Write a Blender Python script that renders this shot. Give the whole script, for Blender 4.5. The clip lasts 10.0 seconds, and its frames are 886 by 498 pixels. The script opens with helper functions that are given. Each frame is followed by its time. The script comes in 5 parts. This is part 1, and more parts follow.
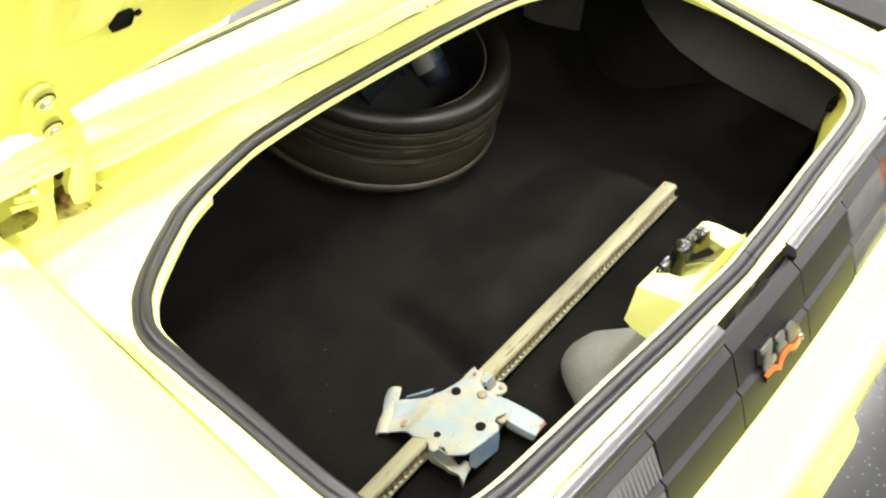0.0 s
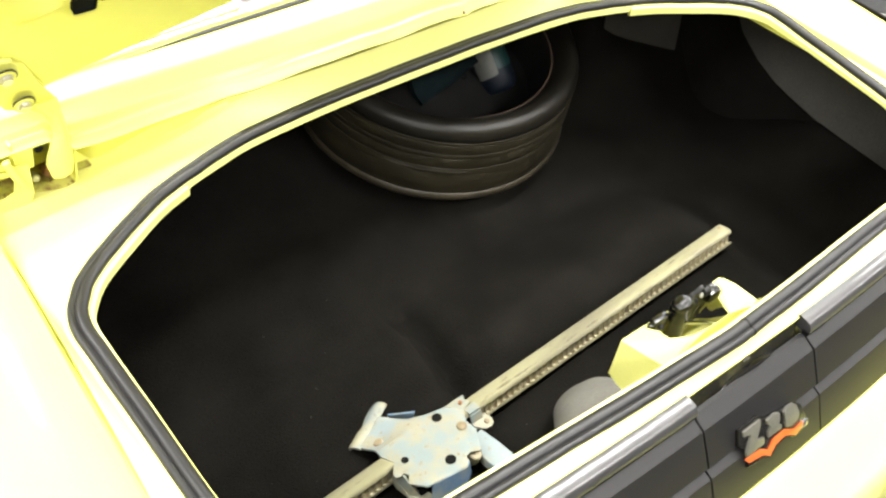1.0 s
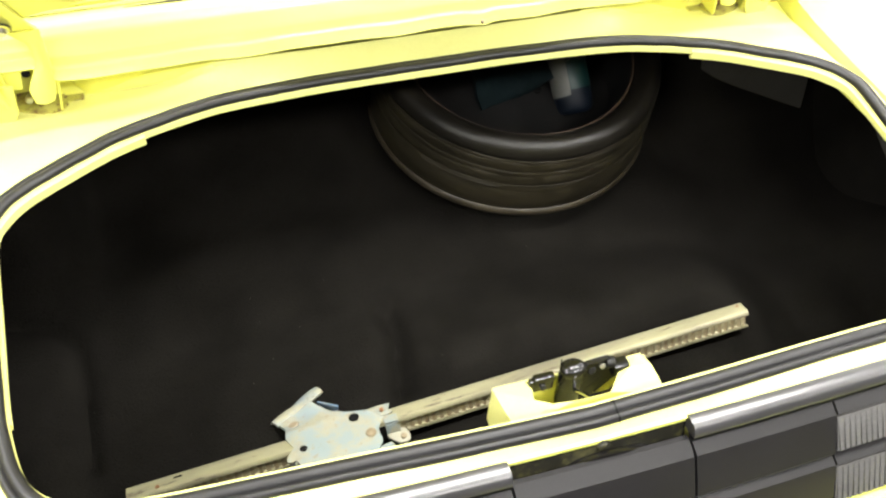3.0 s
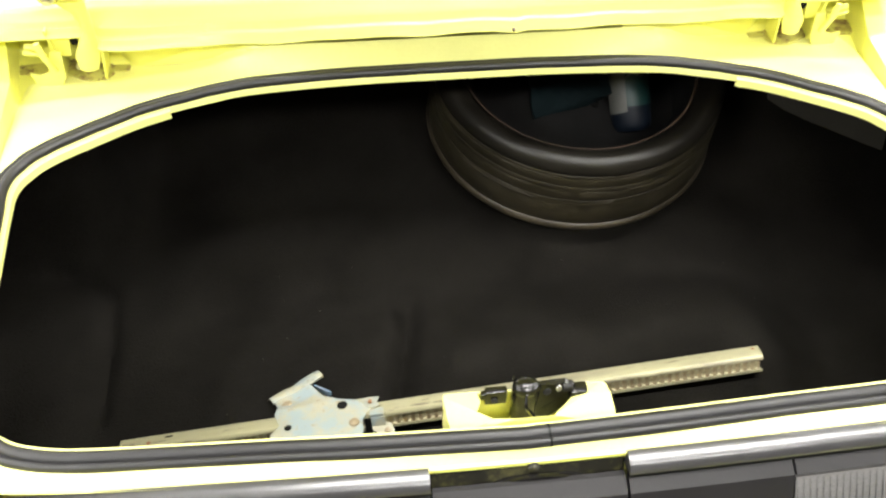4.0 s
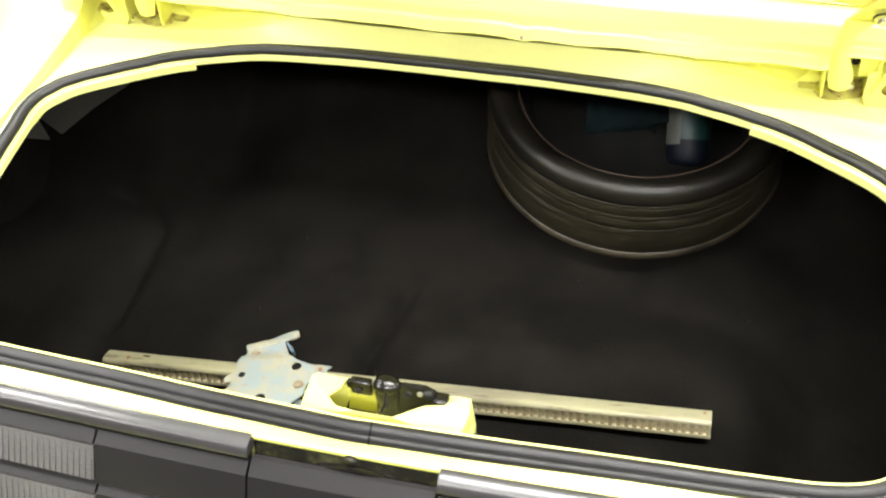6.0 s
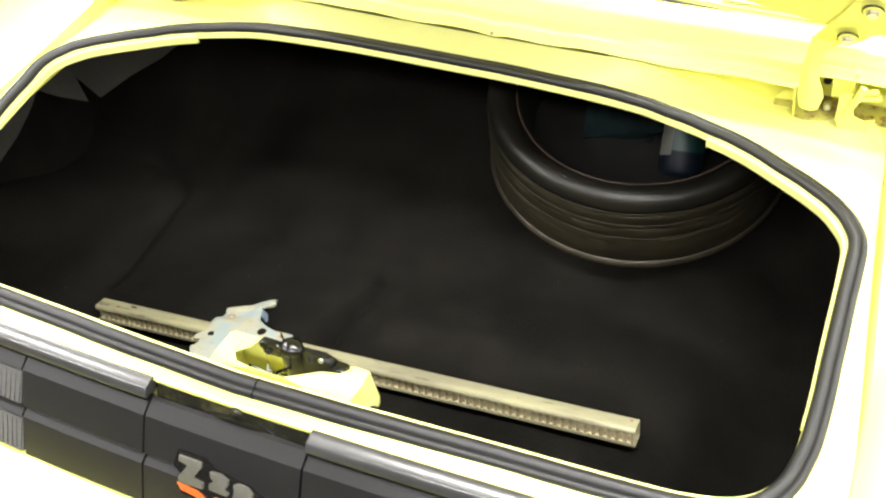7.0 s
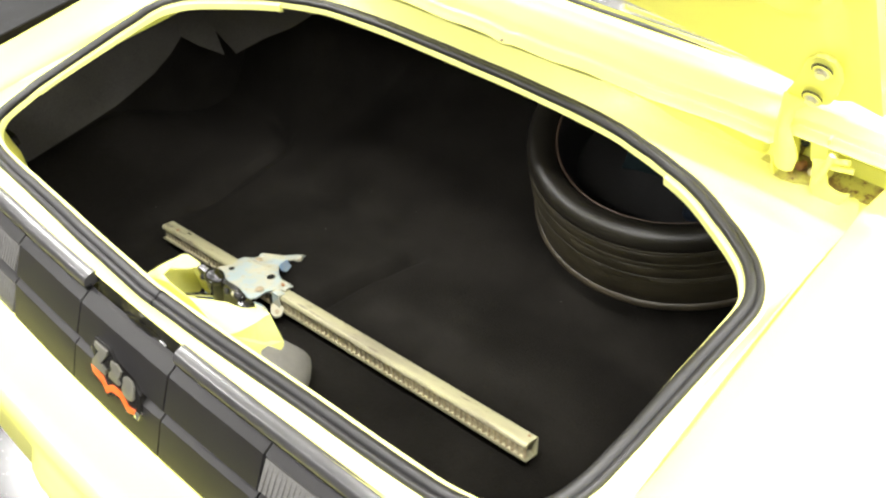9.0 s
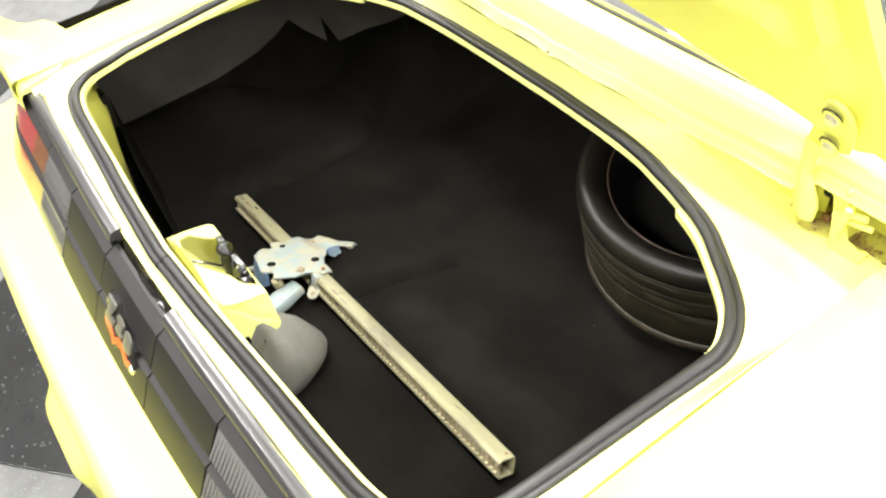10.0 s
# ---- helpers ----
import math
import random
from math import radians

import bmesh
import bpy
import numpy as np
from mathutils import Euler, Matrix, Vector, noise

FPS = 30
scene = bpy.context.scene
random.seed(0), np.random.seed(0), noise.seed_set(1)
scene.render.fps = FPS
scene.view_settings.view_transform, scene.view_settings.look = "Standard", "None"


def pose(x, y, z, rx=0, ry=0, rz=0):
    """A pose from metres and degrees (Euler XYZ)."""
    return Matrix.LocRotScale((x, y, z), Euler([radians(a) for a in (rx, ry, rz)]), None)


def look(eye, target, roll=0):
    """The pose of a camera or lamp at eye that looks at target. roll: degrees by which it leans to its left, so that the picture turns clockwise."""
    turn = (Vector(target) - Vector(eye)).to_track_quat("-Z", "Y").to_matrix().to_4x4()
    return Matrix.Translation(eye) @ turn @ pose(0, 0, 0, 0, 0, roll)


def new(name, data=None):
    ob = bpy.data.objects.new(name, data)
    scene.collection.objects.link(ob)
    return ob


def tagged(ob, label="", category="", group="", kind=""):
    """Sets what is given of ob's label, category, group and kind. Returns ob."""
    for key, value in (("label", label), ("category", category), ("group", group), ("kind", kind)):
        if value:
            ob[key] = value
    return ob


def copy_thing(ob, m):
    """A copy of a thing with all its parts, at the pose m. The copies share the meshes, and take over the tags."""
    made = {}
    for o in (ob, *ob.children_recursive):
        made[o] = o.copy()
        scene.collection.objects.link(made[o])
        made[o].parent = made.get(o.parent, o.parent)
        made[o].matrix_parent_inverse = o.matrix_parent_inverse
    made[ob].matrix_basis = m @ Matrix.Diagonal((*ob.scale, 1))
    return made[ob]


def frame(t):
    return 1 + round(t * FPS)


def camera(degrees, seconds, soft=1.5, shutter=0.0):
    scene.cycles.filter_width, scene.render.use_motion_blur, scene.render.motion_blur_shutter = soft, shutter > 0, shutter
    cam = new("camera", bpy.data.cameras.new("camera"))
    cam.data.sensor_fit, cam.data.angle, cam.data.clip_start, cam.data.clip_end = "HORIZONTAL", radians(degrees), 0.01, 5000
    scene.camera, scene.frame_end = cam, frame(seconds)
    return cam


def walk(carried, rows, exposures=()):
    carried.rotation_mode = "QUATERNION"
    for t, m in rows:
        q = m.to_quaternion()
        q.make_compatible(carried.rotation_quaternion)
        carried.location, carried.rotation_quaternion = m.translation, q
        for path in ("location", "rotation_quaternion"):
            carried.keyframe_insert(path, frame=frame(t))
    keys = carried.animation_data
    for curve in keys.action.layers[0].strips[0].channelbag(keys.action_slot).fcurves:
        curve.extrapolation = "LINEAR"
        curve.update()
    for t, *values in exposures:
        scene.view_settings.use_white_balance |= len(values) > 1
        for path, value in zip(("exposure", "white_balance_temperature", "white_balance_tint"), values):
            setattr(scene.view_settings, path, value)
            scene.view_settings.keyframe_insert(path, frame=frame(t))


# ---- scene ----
cam = camera(48.2, 10.0, soft=2.3)
PATH = [
    (0, (-1.075, -0.263, 1.798), (0.151, 0.539, 0.437), 8.7),
    (0.5, (-0.968, -0.323, 1.802), (0.147, 0.595, 0.418), 8.1),
    (1, (-0.838, -0.379, 1.806), (0.147, 0.64, 0.395), 7.4),
    (1.5, (-0.719, -0.43, 1.807), (0.157, 0.668, 0.383), 6.8),
    (2, (-0.603, -0.479, 1.813), (0.157, 0.685, 0.375), 6.2),
    (2.5, (-0.508, -0.524, 1.825), (0.134, 0.694, 0.374), 5.8),
    (4, (-0.179, -0.614, 1.85), (0.007, 0.722, 0.374), 1.8),
    (4.5, (-0.079, -0.608, 1.861), (-0.026, 0.725, 0.371), 0.7),
    (5, (0.05, -0.606, 1.86), (-0.075, 0.723, 0.371), -1.4),
    (5.5, (0.149, -0.601, 1.87), (-0.083, 0.708, 0.375), -2.1),
    (7, (0.554, -0.558, 1.857), (-0.065, 0.657, 0.394), -6.1),
    (7.5, (0.683, -0.526, 1.848), (-0.066, 0.636, 0.402), -7.1),
    (8, (0.808, -0.481, 1.836), (-0.082, 0.615, 0.42), -8.1),
    (8.5, (0.924, -0.427, 1.828), (-0.088, 0.597, 0.44), -8.6),
    (9, (1.016, -0.368, 1.818), (-0.101, 0.568, 0.448), -9.2),
    (9.5, (1.101, -0.277, 1.802), (-0.141, 0.524, 0.456), -10.1),
    (10, (1.166, -0.18, 1.785), (-0.176, 0.492, 0.463), -10.3),
]
walk(cam, [(t, look(eye, target, roll)) for t, eye, target, roll in PATH], exposures=[(0.0, 0.08), (2.5, -0.03), (4.5, -0.07), (7.0, -0.04), (8.5, 0.05), (10.0, 0.10)])

# ---- world, lamps, exposure ----
world = bpy.data.worlds.new("world")
scene.world = world
world.use_nodes = True
world.node_tree.nodes["Background"].inputs[0].default_value = (0.9, 0.95, 1.0, 1)
world.node_tree.nodes["Background"].inputs[1].default_value = 0.02
LAMP_WATTS = 135.0
CEILING = 3.3
LAMPS = [(x, y) for y in (-1.9, 0.05, 2.0, 3.6) for x in (-2.9, 0.7, 4.3)]


# ---- materials ----
def nodes_of(name):
    m = bpy.data.materials.new(name)
    m.use_nodes = True
    nt = m.node_tree
    return m, nt, nt.nodes["Principled BSDF"]


def noise_node(nt, scale, detail=4.0, rough=0.6, vec=None):
    n = nt.nodes.new("ShaderNodeTexNoise")
    n.inputs["Scale"].default_value = scale
    n.inputs["Detail"].default_value = detail
    n.inputs["Roughness"].default_value = rough
    if vec is not None:
        nt.links.new(vec, n.inputs["Vector"])
    return n


def ramp_node(nt, fac, stops):
    r = nt.nodes.new("ShaderNodeValToRGB")
    e = r.color_ramp.elements
    while len(e) < len(stops):
        e.new(0.5)
    for k, (p, c) in enumerate(stops):
        e[k].position = p
        e[k].color = (*c, 1) if len(c) == 3 else c
    nt.links.new(fac, r.inputs["Fac"])
    return r


def bump_node(nt, height, strength, distance, bsdf):
    b = nt.nodes.new("ShaderNodeBump")
    b.inputs["Strength"].default_value = strength
    b.inputs["Distance"].default_value = distance
    nt.links.new(height, b.inputs["Height"])
    nt.links.new(b.outputs["Normal"], bsdf.inputs["Normal"])
    return b


def coords(nt, scale=(1, 1, 1)):
    tc = nt.nodes.new("ShaderNodeTexCoord")
    mp = nt.nodes.new("ShaderNodeMapping")
    mp.inputs["Scale"].default_value = scale
    nt.links.new(tc.outputs["Object"], mp.inputs["Vector"])
    return mp.outputs["Vector"]


def surface(name, dark, light, rough=(0.4, 0.5), big=3.0, fine=120.0, metal=0.0, bump=0.1, depth=0.001, coat=0.0, stretch=(1, 1, 1), sheen=0.0, specular=0.5, spread=(0.3, 0.7)):
    """Two-scale varied surface: large blotches, fine grain, roughness variation and relief."""
    m, nt, b = nodes_of(name)
    v = coords(nt, stretch)
    n1, n2 = noise_node(nt, big, 5, 0.6, v), noise_node(nt, fine, 3, 0.6, v)
    mix = nt.nodes.new("ShaderNodeMix")
    mix.data_type = "FLOAT"
    mix.inputs["Factor"].default_value = 0.4
    nt.links.new(n1.outputs["Fac"], mix.inputs["A"])
    nt.links.new(n2.outputs["Fac"], mix.inputs["B"])
    r = ramp_node(nt, mix.outputs["Result"], [(spread[0], dark), (spread[1], light)])
    nt.links.new(r.outputs["Color"], b.inputs["Base Color"])
    rr = nt.nodes.new("ShaderNodeMapRange")
    rr.inputs["To Min"].default_value, rr.inputs["To Max"].default_value = rough
    nt.links.new(n1.outputs["Fac"], rr.inputs["Value"])
    nt.links.new(rr.outputs["Result"], b.inputs["Roughness"])
    b.inputs["Metallic"].default_value = metal
    b.inputs["Coat Weight"].default_value = coat
    b.inputs["Coat Roughness"].default_value = 0.08
    b.inputs["Sheen Weight"].default_value = sheen
    b.inputs["Specular IOR Level"].default_value = specular
    if bump:
        bump_node(nt, n2.outputs["Fac"], bump, depth, b)
    return m


def speckled(name, base, specks, amount, scale):
    """Polished tile with small light chips."""
    m, nt, b = nodes_of(name)
    v = coords(nt)
    vo = nt.nodes.new("ShaderNodeTexVoronoi")
    vo.inputs["Scale"].default_value = scale
    nt.links.new(v, vo.inputs["Vector"])
    sep = nt.nodes.new("ShaderNodeSeparateColor")
    nt.links.new(vo.outputs["Color"], sep.inputs["Color"])
    pick = nt.nodes.new("ShaderNodeMath")
    pick.operation = "GREATER_THAN"
    pick.inputs[1].default_value = 1 - amount
    nt.links.new(sep.outputs["Red"], pick.inputs[0])
    near = nt.nodes.new("ShaderNodeMath")
    near.operation = "LESS_THAN"
    near.inputs[1].default_value = 0.32
    nt.links.new(vo.outputs["Distance"], near.inputs[0])
    both = nt.nodes.new("ShaderNodeMath")
    both.operation = "MULTIPLY"
    nt.links.new(pick.outputs[0], both.inputs[0])
    nt.links.new(near.outputs[0], both.inputs[1])
    n = noise_node(nt, 5, 5, 0.6, v)
    r = ramp_node(nt, n.outputs["Fac"], [(0.3, tuple(c * 0.75 for c in base)), (0.7, tuple(c * 1.25 for c in base))])
    mix = nt.nodes.new("ShaderNodeMix")
    mix.data_type = "RGBA"
    nt.links.new(both.outputs[0], mix.inputs["Factor"])
    nt.links.new(r.outputs["Color"], mix.inputs["A"])
    mix.inputs["B"].default_value = (*specks, 1)
    nt.links.new(mix.outputs["Result"], b.inputs["Base Color"])
    b.inputs["Roughness"].default_value = 0.18
    return m


def worn(name, paint, under, cover=0.5, scale=18.0, rust=(0.22, 0.10, 0.04), metal=0.0, rough=(0.35, 0.7), stretch=(1, 1, 1), spots=0.64):
    """Old paint or plating rubbed through to another colour, with small rusty spots."""
    m, nt, b = nodes_of(name)
    v = coords(nt, stretch)
    n1, n2, n3 = noise_node(nt, scale, 6, 0.65, v), noise_node(nt, scale * 4, 4, 0.7, v), noise_node(nt, 260, 2, 0.5, v)
    r1 = ramp_node(nt, n1.outputs["Fac"], [(cover - 0.08, paint), (cover + 0.08, under)])
    r2 = ramp_node(nt, n2.outputs["Fac"], [(spots, (0, 0, 0)), (spots + 0.1, (1, 1, 1))])
    mix = nt.nodes.new("ShaderNodeMix")
    mix.data_type = "RGBA"
    nt.links.new(r2.outputs["Color"], mix.inputs["Factor"])
    nt.links.new(r1.outputs["Color"], mix.inputs["A"])
    mix.inputs["B"].default_value = (*rust, 1)
    nt.links.new(mix.outputs["Result"], b.inputs["Base Color"])
    rr = nt.nodes.new("ShaderNodeMapRange")
    rr.inputs["To Min"].default_value, rr.inputs["To Max"].default_value = rough
    nt.links.new(n2.outputs["Fac"], rr.inputs["Value"])
    nt.links.new(rr.outputs["Result"], b.inputs["Roughness"])
    b.inputs["Metallic"].default_value = metal
    bump_node(nt, n3.outputs["Fac"], 0.25, 0.0006, b)
    return m


def glass(name, colour, rough=0.05, trans=0.9):
    m, nt, b = nodes_of(name)
    b.inputs["Base Color"].default_value = (*colour, 1)
    b.inputs["Roughness"].default_value = rough
    b.inputs["Transmission Weight"].default_value = trans
    b.inputs["IOR"].default_value = 1.49
    return m


YELLOW = surface("yellow_car_paint", (0.76, 0.745, 0.165), (0.81, 0.795, 0.19), (0.32, 0.42), 4, 300, bump=0.03, depth=0.0004, coat=0.12)
YELLOW_IN = surface("yellow_inner_paint", (0.68, 0.66, 0.135), (0.78, 0.765, 0.17), (0.35, 0.5), 9, 220, bump=0.1, depth=0.0006, coat=0.15)
# The car's yellow made paler, with strong light put into the colour.
YELLOW_LIT = surface("lit_yellow_rim_paint", (0.72, 0.71, 0.24), (0.80, 0.79, 0.29), (0.38, 0.52), 7, 240, bump=0.06, depth=0.0005, coat=0.1)
# Blotchy grime on yellow, darkened further with the recess's shade.
DIM_GRIMY = surface("dim_grimy_yellow_paint", (0.008, 0.0075, 0.004), (0.085, 0.079, 0.025), (0.45, 0.65), 26, 160, bump=0.2, spread=(0.46, 0.70))
RUBBER = surface("black_rubber", (0.006, 0.0057, 0.0062), (0.0125, 0.0118, 0.0128), (0.38, 0.52), 14, 240, bump=0.12, depth=0.0005)
CARPET = surface("black_carpet", (0.0036, 0.0032, 0.0026), (0.0118, 0.0107, 0.0091), (0.9, 1.0), 9.0, 300, bump=0.9, depth=0.003, specular=0.05, spread=(0.33, 0.70))
BLACK = surface("satin_black_plastic", (0.0078, 0.0072, 0.0076), (0.0145, 0.0136, 0.0141), (0.38, 0.50), 5, 400, bump=0.03, depth=0.0003, specular=0.25)
BLACK_TRIM = surface("black_trim_metal", (0.018, 0.0172, 0.0180), (0.034, 0.0325, 0.0345), (0.26, 0.40), 13, 260, bump=0.05, depth=0.0004, specular=1.0, coat=0.15)
ENAMEL = surface("black_enamel", (0.0022, 0.002, 0.0018), (0.007, 0.0062, 0.0055), (0.12, 0.26), 60, 200, bump=0.35, depth=0.0011, specular=0.5)
TYRE_SIDE = surface("tyre_sidewall", (0.0045, 0.0038, 0.0026), (0.0110, 0.0092, 0.0062), (0.34, 0.52), 16, 170, bump=0.3, depth=0.001, specular=0.45)
TYRE_TREAD = surface("dusty_tread", (0.0055, 0.0044, 0.0020), (0.0340, 0.0270, 0.0120), (0.40, 0.72), 13, 150, bump=0.7, depth=0.0016, stretch=(1, 1, 5), spread=(0.32, 0.72), specular=0.4)
TYRE_EDGE = surface("rubbed_tyre_edge", (0.010, 0.0080, 0.0048), (0.052, 0.041, 0.025), (0.36, 0.55), 20, 150, bump=0.4, depth=0.001)
STEEL_DARK = surface("dark_steel_rim", (0.003, 0.003, 0.003), (0.010, 0.0095, 0.009), (0.4, 0.6), 10, 150, bump=0.2, specular=0.3)
RIM_EDGE = surface("rusty_rim_edge", (0.025, 0.015, 0.009), (0.07, 0.045, 0.028), (0.5, 0.7), 30, 200, bump=0.3)
LINER = surface("grey_trunk_liner", (0.024, 0.022, 0.019), (0.060, 0.056, 0.049), (0.8, 0.95), 6, 260, bump=0.6, depth=0.002)
FELT = surface("grey_felt", (0.085, 0.081, 0.071), (0.155, 0.148, 0.132), (0.85, 1.0), 16, 330, bump=0.8, depth=0.002)
BAR = worn("cream_plated_bar", (0.345, 0.325, 0.205), (0.235, 0.215, 0.150), 0.54, 22, rust=(0.11, 0.085, 0.06), metal=0.2, rough=(0.26, 0.5), stretch=(.12, 1, 1), spots=0.58)
BAR_TOOTH = worn("dull_plated_tooth", (0.42, 0.38, 0.25), (0.28, 0.24, 0.155), 0.52, 60, rust=(0.16, 0.09, 0.045), metal=0.2)
JACK_BLUE = worn("pale_blue_worn_paint", (0.235, 0.285, 0.295), (0.315, 0.30, 0.225), 0.50, 26, rust=(0.22, 0.15, 0.09), spots=0.60)
JACK_CREAM = worn("cream_worn_paint", (0.30, 0.285, 0.2), (0.21, 0.24, 0.235), 0.52, 26, rust=(0.18, 0.12, 0.07), spots=0.60)
# Yellow with rust stains, and the hinge pocket's shade mixed into the colour.
RUST_SHADE_YELLOW = worn("rust_and_shade_yellow", (0.46, 0.43, 0.10), (0.20, 0.13, 0.05), 0.52, 24, rust=(0.13, 0.06, 0.025), spots=0.56)
CHANNEL = worn("tan_channel_back", (0.33, 0.275, 0.175), (0.25, 0.195, 0.115), 0.5, 40, rust=(0.18, 0.10, 0.06), spots=0.6)
JACK_DEEP = worn("blue_worn_paint", (0.115, 0.195, 0.31), (0.22, 0.255, 0.26), 0.55, 30, rust=(0.2, 0.14, 0.09), spots=0.63)
RIVET = worn("rusty_rivet", (0.27, 0.215, 0.14), (0.2, 0.155, 0.095), 0.5, 60)
RUST = worn("rust", (0.20, 0.08, 0.03), (0.28, 0.14, 0.06), 0.5, 70, rust=(0.12, 0.05, 0.02))
HOLE = surface("dark_recess", (0.004, 0.004, 0.0038), (0.008, 0.008, 0.0076), (0.85, 0.95), 10, 90, bump=0.0, specular=0.1)
CHROME = surface("bright_metal", (0.62, 0.62, 0.64), (0.74, 0.74, 0.76), (0.10, 0.2), 10, 200, metal=1.0, bump=0.05, depth=0.0003)
ZINC = surface("zinc_bolt", (0.50, 0.48, 0.44), (0.66, 0.64, 0.60), (0.25, 0.4), 30, 200, metal=0.9, bump=0.2, depth=0.0005)
GASKET = surface("black_window_gasket", (0.012, 0.012, 0.013), (0.022, 0.022, 0.024), (0.4, 0.6), 10, 200, bump=0.1)
ORANGE = surface("orange_enamel", (0.5, 0.085, 0.015), (0.58, 0.11, 0.02), (0.25, 0.35), 20, 200, bump=0.05)
SILVER = surface("silver_emblem", (0.085, 0.082, 0.07), (0.14, 0.135, 0.115), (0.3, 0.45), 40, 260, metal=0.3, bump=0.1, depth=0.0004)
LENS_CLEAR = surface("smoked_clear_lens", (0.06, 0.058, 0.057), (0.115, 0.112, 0.108), (0.14, 0.24), 8, 300, bump=0.03, coat=0.8)
LENS_AMBER = surface("amber_lens", (0.10, 0.028, 0.006), (0.145, 0.043, 0.009), (0.2, 0.3), 8, 300, bump=0.03, coat=0.4)
LENS_RED = surface("red_lens", (0.22, 0.014, 0.014), (0.29, 0.02, 0.019), (0.2, 0.3), 8, 300, bump=0.03, coat=0.4)
BOTTLE_BLUE = surface("dark_blue_bottle", (0.0022, 0.0042, 0.0085), (0.0034, 0.0062, 0.0115), (0.45, 0.55), 12, 200, bump=0.05, specular=0.2)
LABEL_WHITE = surface("paper_label", (0.07, 0.07, 0.062), (0.11, 0.11, 0.098), (0.5, 0.6), 12, 200, bump=0.05)
LABEL_GREEN = surface("green_label", (0.004, 0.024, 0.023), (0.007, 0.036, 0.033), (0.4, 0.5), 12, 200, bump=0.05)
CLOTH = surface("teal_cloth_bag", (0.0012, 0.0040, 0.0048), (0.0034, 0.0088, 0.0100), (0.8, 0.95), 12, 160, bump=0.4, depth=0.002, specular=0.12)
PLASTER = surface("white_wall_paint", (0.42, 0.42, 0.41), (0.48, 0.48, 0.47), (0.6, 0.7), 2, 90, bump=0.1)
CEIL = surface("white_ceiling_panel", (0.72, 0.72, 0.70), (0.80, 0.80, 0.78), (0.8, 0.9), 3, 60, bump=0.2)
TILE_DARK = speckled("dark_chipped_tile", (0.022, 0.022, 0.023), (0.10, 0.10, 0.105), 0.10, 110)
TILE_LIGHT = speckled("light_grey_tile", (0.15, 0.15, 0.15), (0.2, 0.2, 0.2), 0.2, 150)
GROUT = surface("dark_grout", (0.05, 0.05, 0.05), (0.08, 0.08, 0.08), (0.8, 0.9), 6, 90)
GLASS = glass("tinted_rear_glass", (0.55, 0.60, 0.60))
DIFFUSER, _, _b = nodes_of("lamp_diffuser")
_b.inputs["Emission Color"].default_value = (1, 0.985, 0.95, 1)
_b.inputs["Emission Strength"].default_value = 6.0
_b.inputs["Base Color"].default_value = (0.8, 0.8, 0.78, 1)
LAMP_METAL = surface("white_lamp_metal", (0.7, 0.7, 0.7), (0.78, 0.78, 0.78), (0.4, 0.5), 5, 90)
TYRE_ROAD = surface("road_tyre_rubber", (0.02, 0.02, 0.02), (0.035, 0.033, 0.03), (0.6, 0.75), 7, 130, bump=0.3)


# ---- mesh tools ----
CAR = Matrix.Translation((-.010, 0, 0)) @ Matrix.Rotation(radians(-1.3), 4, "Z")  # loose things were placed on axes turned by this against the car's
PLACE = [Matrix.Identity(4)]


def shade_auto_mesh(me, angle):
    me.shade_smooth()
    edge = me.attributes.get("sharp_edge") or me.attributes.new("sharp_edge", "BOOLEAN", "EDGE")
    bm = bmesh.new()
    bm.from_mesh(me)
    limit = radians(angle)
    flags = [len(e.link_faces) != 2 or e.calc_face_angle(0.0) > limit for e in bm.edges]
    bm.free()
    edge.data.foreach_set("value", flags)


def part(name, bm, material, parent, label="", smooth=32):
    bm.transform(PLACE[0])
    bmesh.ops.recalc_face_normals(bm, faces=bm.faces[:])
    me = bpy.data.meshes.new(name)
    bm.to_mesh(me)
    bm.free()
    if smooth:
        shade_auto_mesh(me, smooth)
    for m in material if isinstance(material, (list, tuple)) else (material,):
        me.materials.append(m)
    ob = new(name, me)
    if parent is not None:
        ob.parent = parent
        ob.matrix_parent_inverse = parent.matrix_basis.inverted()
    if label:
        ob["label"] = label
    return ob


def thing(name, where, label, category, group="", kind=""):
    ob = new(name)
    ob.empty_display_size = 0.05
    ob.matrix_basis = where if isinstance(where, Matrix) else Matrix.Translation(where)
    return tagged(ob, label, category, group, kind)


def box(bm, x0, x1, y0, y1, z0, z1, bevel=0.0, m=None):
    vs = [bm.verts.new((x, y, z)) for x in (x0, x1) for y in (y0, y1) for z in (z0, z1)]
    fs = [bm.faces.new([vs[k] for k in q]) for q in ((0, 1, 3, 2), (4, 6, 7, 5), (0, 4, 5, 1), (2, 3, 7, 6), (0, 2, 6, 4), (1, 5, 7, 3))]
    if bevel:
        es = list({e for f in fs for e in f.edges})
        bmesh.ops.bevel(bm, geom=es, offset=bevel, segments=2, profile=0.6, affect="EDGES")
    if m is not None:
        bmesh.ops.transform(bm, matrix=m, verts=[v for v in bm.verts if v.is_valid and v.tag is False])
    return bm


def new_box(*a, bevel=0.0, m=None):
    bm = bmesh.new()
    box(bm, *a, bevel=bevel)
    if m is not None:
        bm.transform(m)
    return bm


